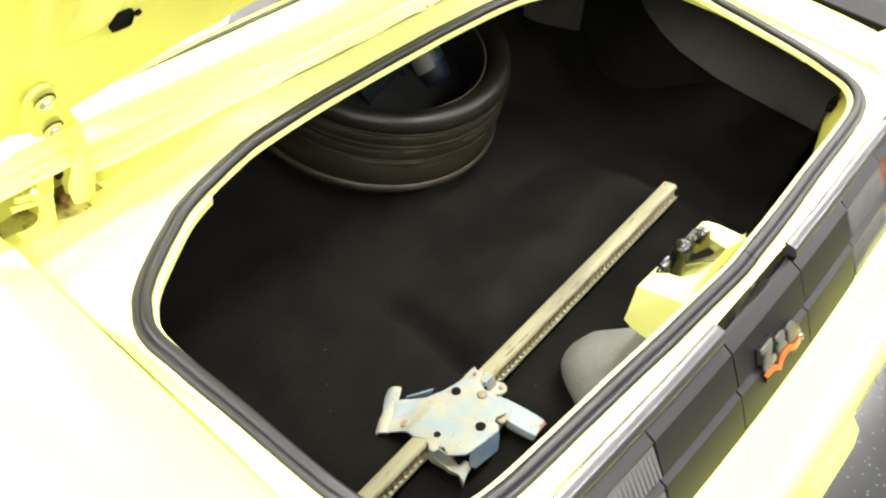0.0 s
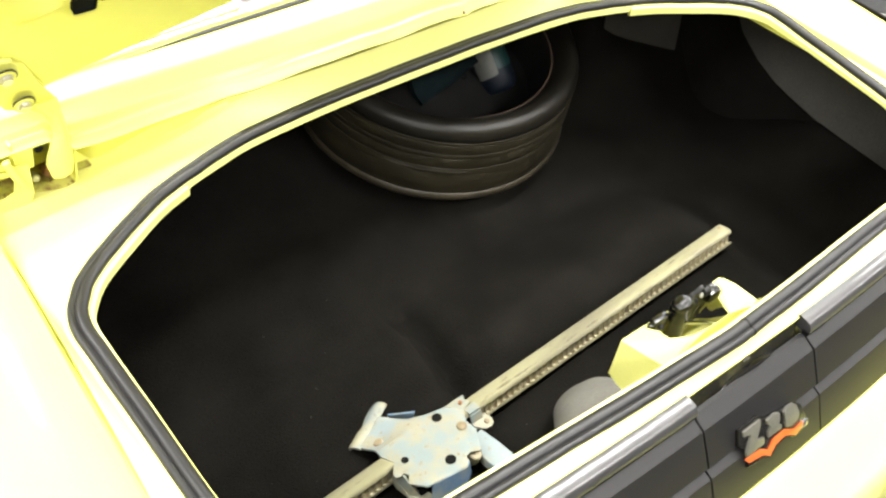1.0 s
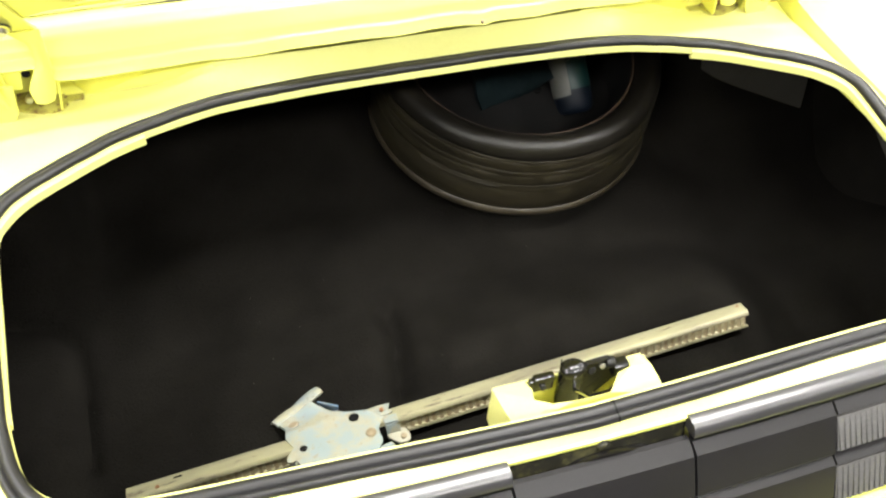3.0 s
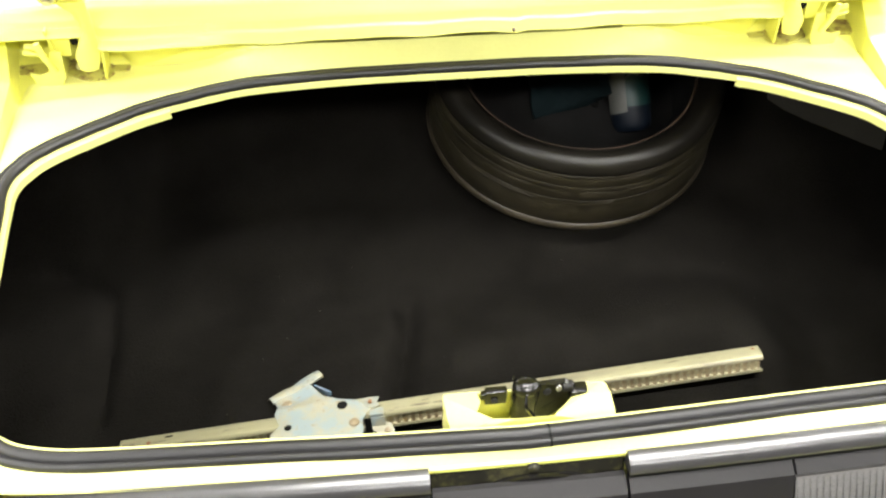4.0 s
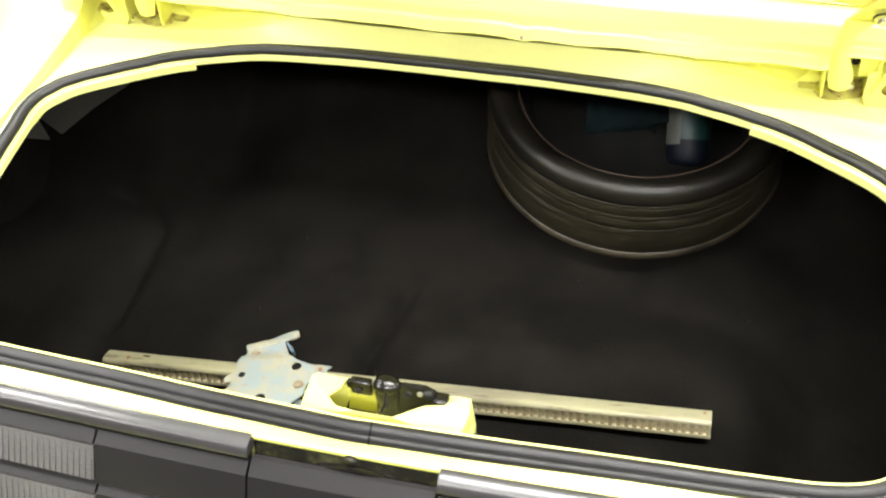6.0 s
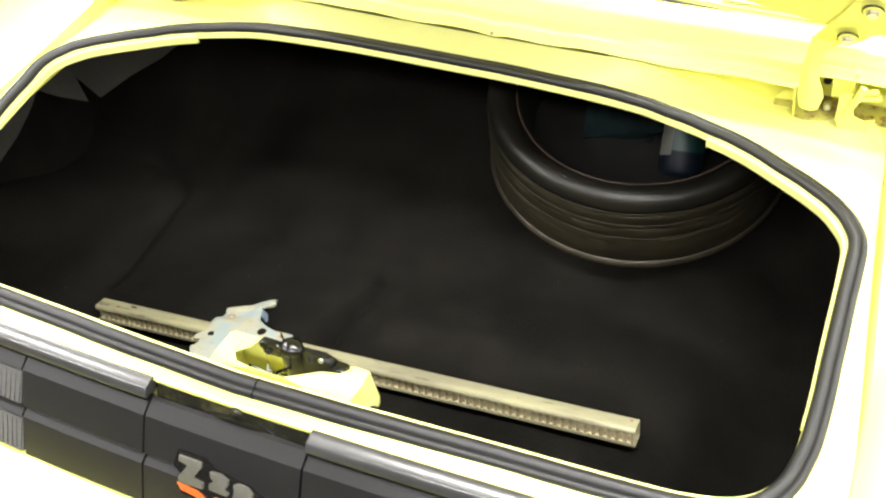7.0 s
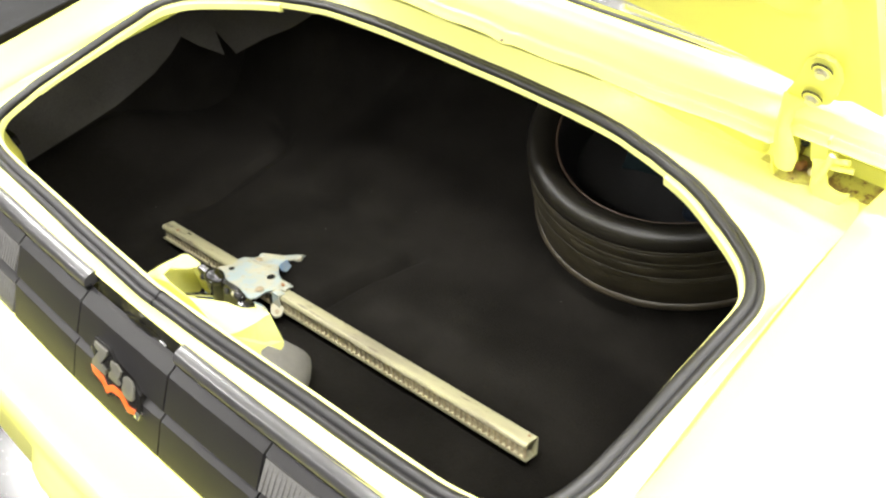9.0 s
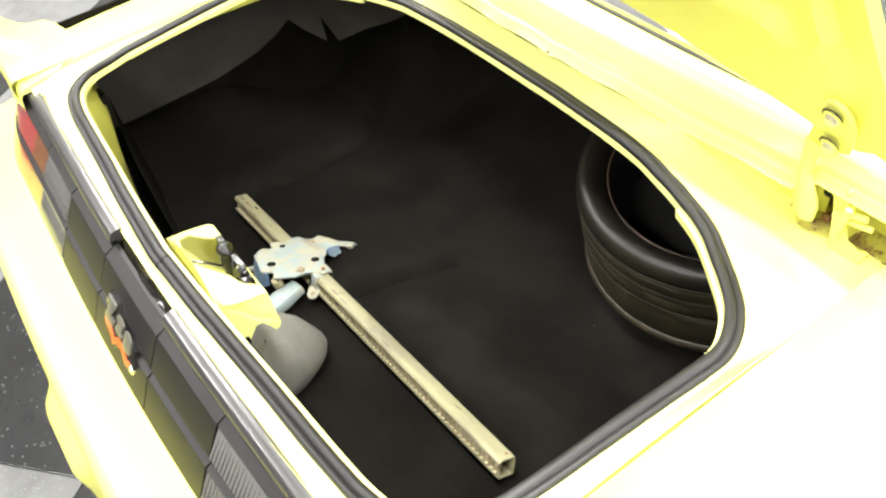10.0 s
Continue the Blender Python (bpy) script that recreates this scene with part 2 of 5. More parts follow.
def tube(pts, r, n=10, caps=True, bm=None):
    """A round rod along points; r may be a list."""
    bm = bm or bmesh.new()
    pts = [Vector(p) for p in pts]
    rr = r if isinstance(r, (list, tuple)) else [r] * len(pts)
    rings = []
    for k, p in enumerate(pts):
        d = (pts[min(k + 1, len(pts) - 1)] - pts[max(k - 1, 0)]).normalized()
        a = d.orthogonal().normalized() if not rings else (prev - d * prev.dot(d)).normalized()
        prev = a
        b = d.cross(a)
        rings.append([bm.verts.new(p + (a * math.cos(2 * math.pi * j / n) + b * math.sin(2 * math.pi * j / n)) * rr[k]) for j in range(n)])
    for q0, q1 in zip(rings, rings[1:]):
        for j in range(n):
            bm.faces.new((q0[j], q0[(j + 1) % n], q1[(j + 1) % n], q1[j]))
    if caps:
        bm.faces.new(rings[0][::-1])
        bm.faces.new(rings[-1])
    return bm


def loft(rings, closed_ring=True, closed_path=False, caps=False, bm=None):
    """Faces between successive rows of points."""
    bm = bm or bmesh.new()
    vs = [[bm.verts.new(p) for p in ring] for ring in rings]
    rows = list(zip(vs, vs[1:] + ([vs[0]] if closed_path else [])))
    if not closed_path:
        rows = rows[: len(vs) - 1]
    for a, b in rows:
        n = len(a)
        for j in range(n if closed_ring else n - 1):
            k = (j + 1) % n
            bm.faces.new((a[j], a[k], b[k], b[j]))
    if caps:
        bm.faces.new(vs[0][::-1])
        bm.faces.new(vs[-1])
    return bm


def slab(outline, thick, down=(0, 0, -1), bm=None, bevel=0.0):
    """A plate from an outline of 3D points, with thickness."""
    bm = bm or bmesh.new()
    d = Vector(down) * thick
    a = [bm.verts.new(p) for p in outline]
    b = [bm.verts.new(Vector(p) + d) for p in outline]
    n = len(a)
    top = bm.faces.new(a)
    bm.faces.new(b[::-1])
    for j in range(n):
        bm.faces.new((a[j], b[j], b[(j + 1) % n], a[(j + 1) % n]))
    if bevel:
        bmesh.ops.bevel(bm, geom=list(top.edges), offset=bevel, segments=2, profile=0.6, affect="EDGES")
    return bm


def lathe(profile, n=48, m=None, bm=None):
    """Turned shape about z from (radius, height) pairs, closed ring of pairs."""
    bm = bm or bmesh.new()
    rings = [[(r * math.cos(2 * math.pi * k / n), r * math.sin(2 * math.pi * k / n), z) for r, z in profile] for k in range(n)]
    loft(rings, True, True, False, bm)
    if m is not None:
        bm.transform(m)
    return bm


def disc(r, z0, z1, n=20, m=None, bevel=0.0):
    bm = bmesh.new()
    lathe_pts = [[(q * math.cos(2 * math.pi * k / n), q * math.sin(2 * math.pi * k / n), z) for k in range(n)] for q, z in ((r, z0), (r, z1 - bevel), (r - bevel, z1))]
    loft(lathe_pts, True, False, True, bm)
    if m is not None:
        bm.transform(m)
    return bm


def smooth01(a, b, x):
    t = min(1.0, max(0.0, (x - a) / (b - a)))
    return t * t * (3 - 2 * t)


def spline(ctrl, per):
    """Catmull-Rom through the points of an open list."""
    c = [Vector(p) for p in ctrl]
    c = [2 * c[0] - c[1]] + c + [2 * c[-1] - c[-2]]
    out = []
    for k in range(1, len(c) - 2):
        for j in range(per):
            t = j / per
            p0, p1, p2, p3 = c[k - 1], c[k], c[k + 1], c[k + 2]
            out.append(0.5 * (2 * p1 + (p2 - p0) * t + (2 * p0 - 5 * p1 + 4 * p2 - p3) * t * t + (3 * p1 - p0 - 3 * p2 + p3) * t ** 3))
    out.append(c[-2])
    return out


def mirror_loop(half):
    """Closed loop from a right half that runs from the front middle to the rear middle."""
    left = [Vector((-p.x + .010 * smooth01(.30, .60, p.x), p.y, p.z)) for p in half[1:-1]][::-1]
    return half + left


def basis(origin, xdir, updir):
    x = Vector(xdir).normalized()
    z = Vector(updir)
    z = (z - x * z.dot(x)).normalized()
    y = z.cross(x)
    return Matrix.Translation(origin) @ Matrix((x, y, z)).transposed().to_4x4()


# ---- showroom ----
FLOOR_TURN = 41.8
floor = part("floor", new_box(-7, 7, -7, 7, -0.12, -0.006), GROUT, None)
tagged(floor, "large dark and light grey polished floor tiles", "floor", kind="structure")
for name, a in (("wall_north", (-7, 7, 7, 7.15, -0.12, CEILING)), ("wall_south", (-7, 7, -7.15, -7, -0.12, CEILING)), ("wall_east", (7, 7.15, -7.15, 7.15, -0.12, CEILING)), ("wall_west", (-7.15, -7, -7.15, 7.15, -0.12, CEILING))):
    tagged(part(name, new_box(*a), PLASTER, None), "plain white painted showroom wall", "wall", kind="structure")
tagged(part("ceiling", new_box(-7.15, 7.15, -7.15, 7.15, CEILING + 0.003, CEILING + 0.15), CEIL, None), "plain white panelled ceiling", "ceiling", kind="structure")


def ceiling_lamp():
    lamp = thing("ceiling_light", (0, 0, CEILING), "white fluorescent ceiling light with a glowing diffuser", "light", "ceiling lights")
    bm = bmesh.new()
    for a in ((-1.22, -1.18, -0.22, 0.22), (1.18, 1.22, -0.22, 0.22), (-1.18, 1.18, -0.22, -0.18), (-1.18, 1.18, 0.18, 0.22)):
        box(bm, *a, -0.06, 0.0)
    bm.transform(Matrix.Translation((0, 0, CEILING)))
    part("frame", bm, LAMP_METAL, lamp)
    part("diffuser", new_box(-1.178, 1.178, -0.178, 0.178, -0.035, -0.025, m=Matrix.Translation((0, 0, CEILING))), DIFFUSER, lamp)
    return lamp


first = ceiling_lamp()
for k, (x, y) in enumerate(LAMPS):
    if k:
        copy_thing(first, pose(x, y, CEILING))
    else:
        first.matrix_basis = pose(x, y, CEILING)
    data = bpy.data.lights.new("ceiling_lamp_light", "AREA")
    data.shape, data.size, data.size_y, data.energy, data.color = "RECTANGLE", 2.3, 0.32, LAMP_WATTS, (1.0, 0.985, 0.95)
    new("ceiling_lamp_light", data).matrix_basis = pose(x, y, CEILING - 0.07)


# ---- the car ----
car = thing("car", (0, 0.6, 0.0), "yellow coupe with open trunk, black tail panel and black rubber seal", "car")
EDGE_HALF = [(0, .572, .927), (.15, .570, .928), (.30, .563, .926), (.368, .552, .923), (.428, .539, .919), (.480, .522, .916), (.540, .488, .916), (.588, .456, .917), (.613, .430, .917), (.629, .400, .915), (.630, .350, .911),
             (.627, .250, .903), (.625, .151, .894), (.619, .092, .887), (.606, .052, .885), (.577, .026, .884), (.533, .013, .884), (.469, .006, .886), (.300, -.004, .892), (.150, -.014, .898), (0, -.021, .902)]
GUTTER_HALF = [(0, .604, .974), (.16, .608, .971), (.30, .626, .958), (.40, .662, .914), (.49, .692, .890), (.58, .695, .888), (.632, .690, .888), (.658, .65, .890), (.664, .60, .893), (.666, .53, .896), (.669, .45, .898),
               (.677, .27, .897), (.684, .15, .894), (.687, .08, .892), (.683, .03, .891), (.668, -.014, .892), (.62, -.042, .891), (.52, -.055, .889), (.32, -.064, .888), (.16, -.068, .888), (0, -.069, .888)]
edge = mirror_loop(spline(EDGE_HALF, 6))
gutter = mirror_loop(spline(GUTTER_HALF, 6))
NEDGE = len(edge)


def outward(loop, k):
    n = len(loop)
    d = loop[(k + 1) % n] - loop[k - 1]
    return Vector((-d.y, d.x, 0)).normalized()


OUT = [outward(edge, k) for k in range(NEDGE)]
if OUT[0].y < 0:
    OUT = [-v for v in OUT]
edge = [p + v * .006 for p, v in zip(edge, OUT)]


def deck_rings():
    rows = []
    for k in range(NEDGE):
        e, g, o = edge[k], gutter[k], OUT[k]
        rise = Vector((0, 0, 1))
        row = [e - rise * 0.015 + o * 0.004, e - rise * 0.012 - o * 0.0005, e - rise * 0.002, e + o * 0.0015, e + o * (0.030 - 0.010 * smooth01(.52, .57, e.y)) - rise * 0.001]
        a = row[-1]
        low = 0.002 * smooth01(.62, .68, abs(g.x)) * smooth01(-.05, .0, g.y)
        for t, sag in ((0.25, 0.004), (0.6, 0.006), (0.93, 0.002), (1.0, low)):
            row.append(a.lerp(g, t) - rise * sag)
        rows.append(row)
    return rows


part("trunk_opening_rim", loft(deck_rings(), False, True), YELLOW_LIT, car, "yellow painted rim and gutter of the trunk opening", 40)

# lowered inner lip of the opening's front corners, which ends in a small step
for side in (1, -1):
    pts = [(k, edge[k]) for k in range(NEDGE) if edge[k].x * side > 0.425 and edge[k].y > 0.12]
    pts.sort(key=lambda q: -q[1].y)
    rings = []
    for j, (k, p) in enumerate(pts):
        o = OUT[k]
        d = 0.003 * (1 - smooth01(0.45, 1.0, j / (len(pts) - 1)))
        rings.append([p - o * 0.001 + Vector((0, 0, -0.003)), p - o * (0.003 + d) + Vector((0, 0, -0.005)), p - o * (0.003 + d) + Vector((0, 0, -0.012 - 1.8 * d)), p + o * 0.002 + Vector((0, 0, -0.0155 - 1.8 * d))])
    part("inner_lip", loft(rings, True, False, True), YELLOW_LIT, car, "yellow inner lip with a stepped end")

# weatherstrip: a bulb with a folded lip, butted at the rear
SEAL = [(.0010, -.003), (.0000, .003), (.0013, .0068), (.0045, .0090), (.0095, .0092), (.0135, .0068), (.0152, .0040), (.0178, .0056), (.0212, .0052), (.0240, .0018), (.0246, -.003)]
joint = min(range(NEDGE), key=lambda k: (edge[k] - Vector((0.02, -.017, .897))).length)
rings = []
for j in range(NEDGE + 1):
    k = (joint + j) % NEDGE
    e, o = edge[k], OUT[k]
    wave = 0.0003 * math.sin(j * 0.9) * math.sin(j * 0.23)
    shift = o * (0.007 * (1 - smooth01(0.0, 0.06, e.y)))
    if j in (0, NEDGE):
        ahead = (edge[(joint + 1) % NEDGE] - edge[joint]).normalized()
        shift += ahead * (0.0002 if j == 0 else -0.0002)
    rings.append([e + shift + o * (u + wave) + Vector((0, 0, v + wave)) for u, v in SEAL])
strip = part("weatherstrip", loft(rings, True, False, True), RUBBER, car, "black rubber trunk weatherstrip", 50)
mid = sum(rings[0], Vector()) / len(rings[0])
part("strip_joint", loft([[mid + (p - mid) * 1.05 + Vector((dx, 0, .0002)) for p in rings[0]] for dx in (-.0011, .0011)], True, False, True), HOLE, strip, "dark butt joint")


# rear quarter panels: cross-sections along the car
def quarter_section(y, fill=0.0):
    """Right-hand cross-section at y, from the gutter outwards and down."""
    gx = float(np.interp(y, [-.05, .03, .15, .45, .62, .70, 1.7], [.655, .684, .686, .671, .666, .680, .68]))
    gz = float(np.interp(y, [-.05, .15, .62, .70, .8, 1.7], [.891, .896, .896, .895, .95, 1.12]))
    tz = float(np.interp(y, [-.16, -.05, .05, .3, .6, .75, .95, 1.7], [.868, .892, .901, .907, .918, .955, 1.015, 1.15]))
    wx = float(np.interp(y, [-.08, 0, .1, .4, 1.0, 1.7], [.888, .902, .915, .928, .94, .94]))
    sx = gx + (wx - gx) * 0.35
    return [(gx - .03 - .11 * smooth01(.62, .68, y), y, gz - .013), (gx, y, gz - .010 + fill), (gx + .002, y, gz - .001 + .3 * fill), (gx + .006, y, tz - .003), (gx + .03, y, tz), (sx, y, tz + .002), (gx + (wx - gx) * .65, y, tz - .012), (gx + (wx - gx) * .88, y, tz - .04), (wx - .004, y, tz - .085), (wx, y, tz - .14), (wx + .004, y, .62), (wx - .005, y, .45), (wx - .03, y, .26)]


ys = [-.06, -.04, -.015, .02, .06, .1, .16, .24, .32, .4, .48, .56, .62, .66, .7, .74, .8, .88, .96, 1.1, 1.3, 1.5, 1.7]
for side in (1, -1):
    off = .010 if side < 0 else 0.0
    rings = [[Vector((x * side + off, yy, z)) for x, yy, z in quarter_section(y, .006 if side < 0 else 0.0)] for y in ys]
    part("quarter_panel", loft(rings, False), YELLOW, car, "glossy yellow rear quarter panel", 50)
    # rounded end of the quarter panel, down to the tail lamp
    rows = []
    for y, drop in ((-.060, 0.0), (-.070, .003), (-.078, .010), (-.083, .022), (-.085, .040), (-.088, .150)):
        row = []
        for x, yy, z in quarter_section(-.06)[1:11]:
            row.append(Vector(((x - .10 * max(0.0, drop - .02) * (x > .86)) * side + off, y + .012 * smooth01(.80, .90, x), max(.735, min(z, .895 - drop)))))
        rows.append(row)
    part("tail_corner", loft(rows, False), YELLOW, car, "rounded yellow end of the quarter panel above the tail lamp", 50)

# raised end pieces of the tail spoiler, with the joint on the quarter panel
for side in (1, -1):
    off = .010 if side < 0 else 0.0
    rows = []
    for k in range(25):
        u = k / 24
        x = .688 + .236 * u
        h = .064 * smooth01(0, .62, u)
        top = .897 - .004 * smooth01(.7, 1, u) - .03 * max(0, u - .75)
        back = -.078 + .022 * smooth01(.5, 1, u)
        row = []
        for q, lift in ((0, -.004), (.10, .0005), (.3, .05), (.5, .18), (.7, .45), (.86, .78), (.95, .96), (1.0, 1.0)):
            row.append(Vector((side * x + off, .085 - .045 * u + (back - .085 + .045 * u) * q, top + h * lift)))
        row += [Vector((side * x + off, back - .006, top + h * .97 - .002)), Vector((side * x + off, back - .009, top + h * .85 - .008)), Vector((side * x + off, back - .010, top - .022)), Vector((side * x + off, back - .006, .852))]
        rows.append(row)
    part("spoiler_end", loft(rows, False), YELLOW, car, "upswept yellow end piece of the tail spoiler", 50)
    part("spoiler_joint", tube([(side * .722 + off, .084, .9000), (side * .700 + off, .050, .8985), (side * .676 + off, .010, .8965)], .0007, 6), DIM_GRIMY, car, "thin dark joint beside the spoiler end")

# tulip panel between rear window and trunk, with the hemmed rear edge
xs = [-.72 + 1.44 * k / 96 for k in range(97)]


def hem(x):
    a = abs(x)
    wob = 0.0012 * math.sin(x * 31) + 0.0009 * math.sin(x * 57 + 1)
    bulge = .7 * math.exp(-((x - .086) / .013) ** 2) + .35 * math.exp(-((x - .343) / .016) ** 2)
    if a < .532:
        y, z = .597 + .16 * a * a - .006 * bulge, .984 - .115 * a * a + wob - .003 * bulge
    else:
        t = smooth01(.532, .548, a)
        y, z = .643 + .008 * t, .951 + .021 * t
    return y, z


rings = []
for x in xs:
    y, z = hem(x)
    a = abs(x)
    cy, cz = .664 + .06 * a * a, 1.018 - .05 * a * a
    deep = .055 * smooth01(.50, .54, a)
    row = [Vector((x, y + .055 + deep, .880)), Vector((x, y + .040 + deep, z - .03)), Vector((x, y + .012, z - .006)), Vector((x, y + .002, z - .003)), Vector((x, y, z)), Vector((x, y + .006, z + .006))]
    for t, b in ((.06, .0030), (.12, .0032), (.18, .0008), (.24, .0012), (.31, .0052), (.38, .0060), (.5, .0050), (.75, .0050), (.92, .0035), (1, 0)):
        row.append(Vector((x, y + .006 + (cy - y - .006) * t, z + .006 + (cz - z - .006) * t + b)))
    row.append(Vector((x, cy + .008, cz + .003)))
    row.append(Vector((x, cy + .026, cz + .004)))
    row.append(Vector((x, cy + .048, cz + .001)))
    row.append(Vector((x, cy + .050, cz - .010)))
    rings.append(row)
part("tulip_panel", loft(rings, False), YELLOW, car, "yellow body panel between rear window and trunk with a wavy hem", 60)
for side in (1, -1):
    rows = []
    for k in range(17):
        x = .26 + .285 * k / 16
        gy = float(np.interp(x, [p[0] for p in GUTTER_HALF[:6]], [p[1] for p in GUTTER_HALF[:6]]))
        gz = float(np.interp(x, [p[0] for p in GUTTER_HALF[:6]], [p[2] for p in GUTTER_HALF[:6]]))
        hy, hz = hem(min(x, .531))
        rows.append([Vector((side * x, gy - .004, gz - .002)), Vector((side * x, gy + .003, gz + .4 * (hz - gz))), Vector((side * x, max(hy + .010, gy - .006), hz - .004))])
    part("gutter_wall", loft(rows, False), YELLOW, car, "yellow upright wall of the gutter under the hem", 60)
for x in (.086,):
    y, z = hem(x)
    part("hem_dimple", disc(.0030, -.002, .0012, 14, basis((x, y + .0030, z + .0052), (1, 0, 0), (0, -.45, .9)), .0006), RIVET, car, "tiny pin hole in a soft bulge of the hem")

# rear window moulding and glass
pts = [Vector((x, .699 + .06 * x * x, 1.0225 - .05 * x * x)) for x in xs if abs(x) < .43]
part("window_gasket", tube(pts, [.0036 - .0031 * smooth01(.26, .43, abs(p.x)) for p in pts], 8), GASKET, car, "black rubber window gasket")
pts = [Vector((x, .717 + .06 * x * x, 1.032 - .05 * x * x)) for x in xs[2:-2]]
part("window_moulding", loft([[p + Vector((0, -.010, -.004)), p + Vector((0, -.003, .006)), p + Vector((0, .030, .020)), p + Vector((0, .034, .008)), p + Vector((0, -.009, -.010))] for p in pts], True, False, True), CHROME, car, "bright metal rear window moulding")
part("rear_window", loft([[Vector((x, .754 + .06 * x * x + s * .60, 1.048 - .05 * x * x + s * .24 + .03 * math.sin(math.pi * s) - t)) for s, t in ((0, 0), (.25, 0), (.5, 0), (.75, 0), (1, 0), (1, .005), (.75, .005), (.5, .005), (.25, .005), (0, .005))] for x in xs[4:-4:4]], True, False, True), GLASS, car, "tinted curved rear window glass")

# trunk lid, standing open
LID_UP = Vector((0, -.42, .907)).normalized()
LID_OUT = Vector((0, .907, .42)).normalized()
LID0 = Vector((0, .655, 1.036))
lid = part("trunk_lid", bmesh.new(), YELLOW, car, "raised yellow trunk lid, seen from its underside")


def lid_edge(x):
    return .105 - .27 * x * x


def lid_point(x, s, off):
    return LID0 + Vector((x, 0, 0)) + LID_UP * s + LID_OUT * off


def lid_relief(x, s):
    """Depth of the pressed underside: a raised frame round sunken fields."""
    a = abs(x)
    f = 0.0
    for cx, cs, hx, hs in ((.20, .33, .15, .17), (.475, .35, .085, .15)):
        d = max(abs(a - cx) - hx, abs(s - cs) - hs)
        f = max(f, 1 - smooth01(-.018, .004, d))
    rim = smooth01(.595, .615, a) * .012
    loop = math.hypot(a - .555, (s - .245) * .8)
    return .016 * f + rim + .008 * (1 - smooth01(.005, .012, abs(loop - .05))) * -1


bm = bmesh.new()
nx, ns = 100, 54
inner = []
for i in range(nx + 1):
    x = -.655 + 1.31 * i / nx
    s0 = lid_edge(x)
    inner.append([lid_point(x, s0 + (.64 - s0) * j / ns, lid_relief(x, s0 + (.64 - s0) * j / ns)) for j in range(ns + 1)])
loft(inner, False, False, False, bm)
outer = []
for i in range(nx + 1):
    x = -.655 + 1.31 * i / nx
    s0 = lid_edge(x)
    outer.append([lid_point(x, s0 + (.64 - s0) * j / ns, .038 - .10 * x * x * .2) for j in range(ns + 1)])
loft(outer, False, False, False, bm)
for i in range(nx):
    for j in (0, ns):
        bm.faces.new([bm.verts.new(p) for p in (inner[i][j], inner[i + 1][j], outer[i + 1][j], outer[i][j])])
for j in range(ns):
    for i in (0, nx):
        bm.faces.new([bm.verts.new(p) for p in (inner[i][j], inner[i][j + 1], outer[i][j + 1], outer[i][j])])
bmesh.ops.remove_doubles(bm, verts=bm.verts[:], dist=1e-5)
bmesh.ops.recalc_face_normals(bm, faces=bm.faces[:])
bm.to_mesh(lid.data)
bm.free()
shade_auto_mesh(lid.data, 40)
part("lid_hole", new_box(-.014, .014, -.013, .013, -.001, .002, bevel=.006, m=basis(lid_point(-.503, .176, -.0015), (1, 0, 0), -LID_OUT)), HOLE, lid, "square hole pressed in the lid")
part("lid_hole", disc(.0045, -.001, .002, 12, basis(lid_point(-.480, .176, -.0015), (1, 0, 0), -LID_OUT)), HOLE, lid, "small round hole in the lid")


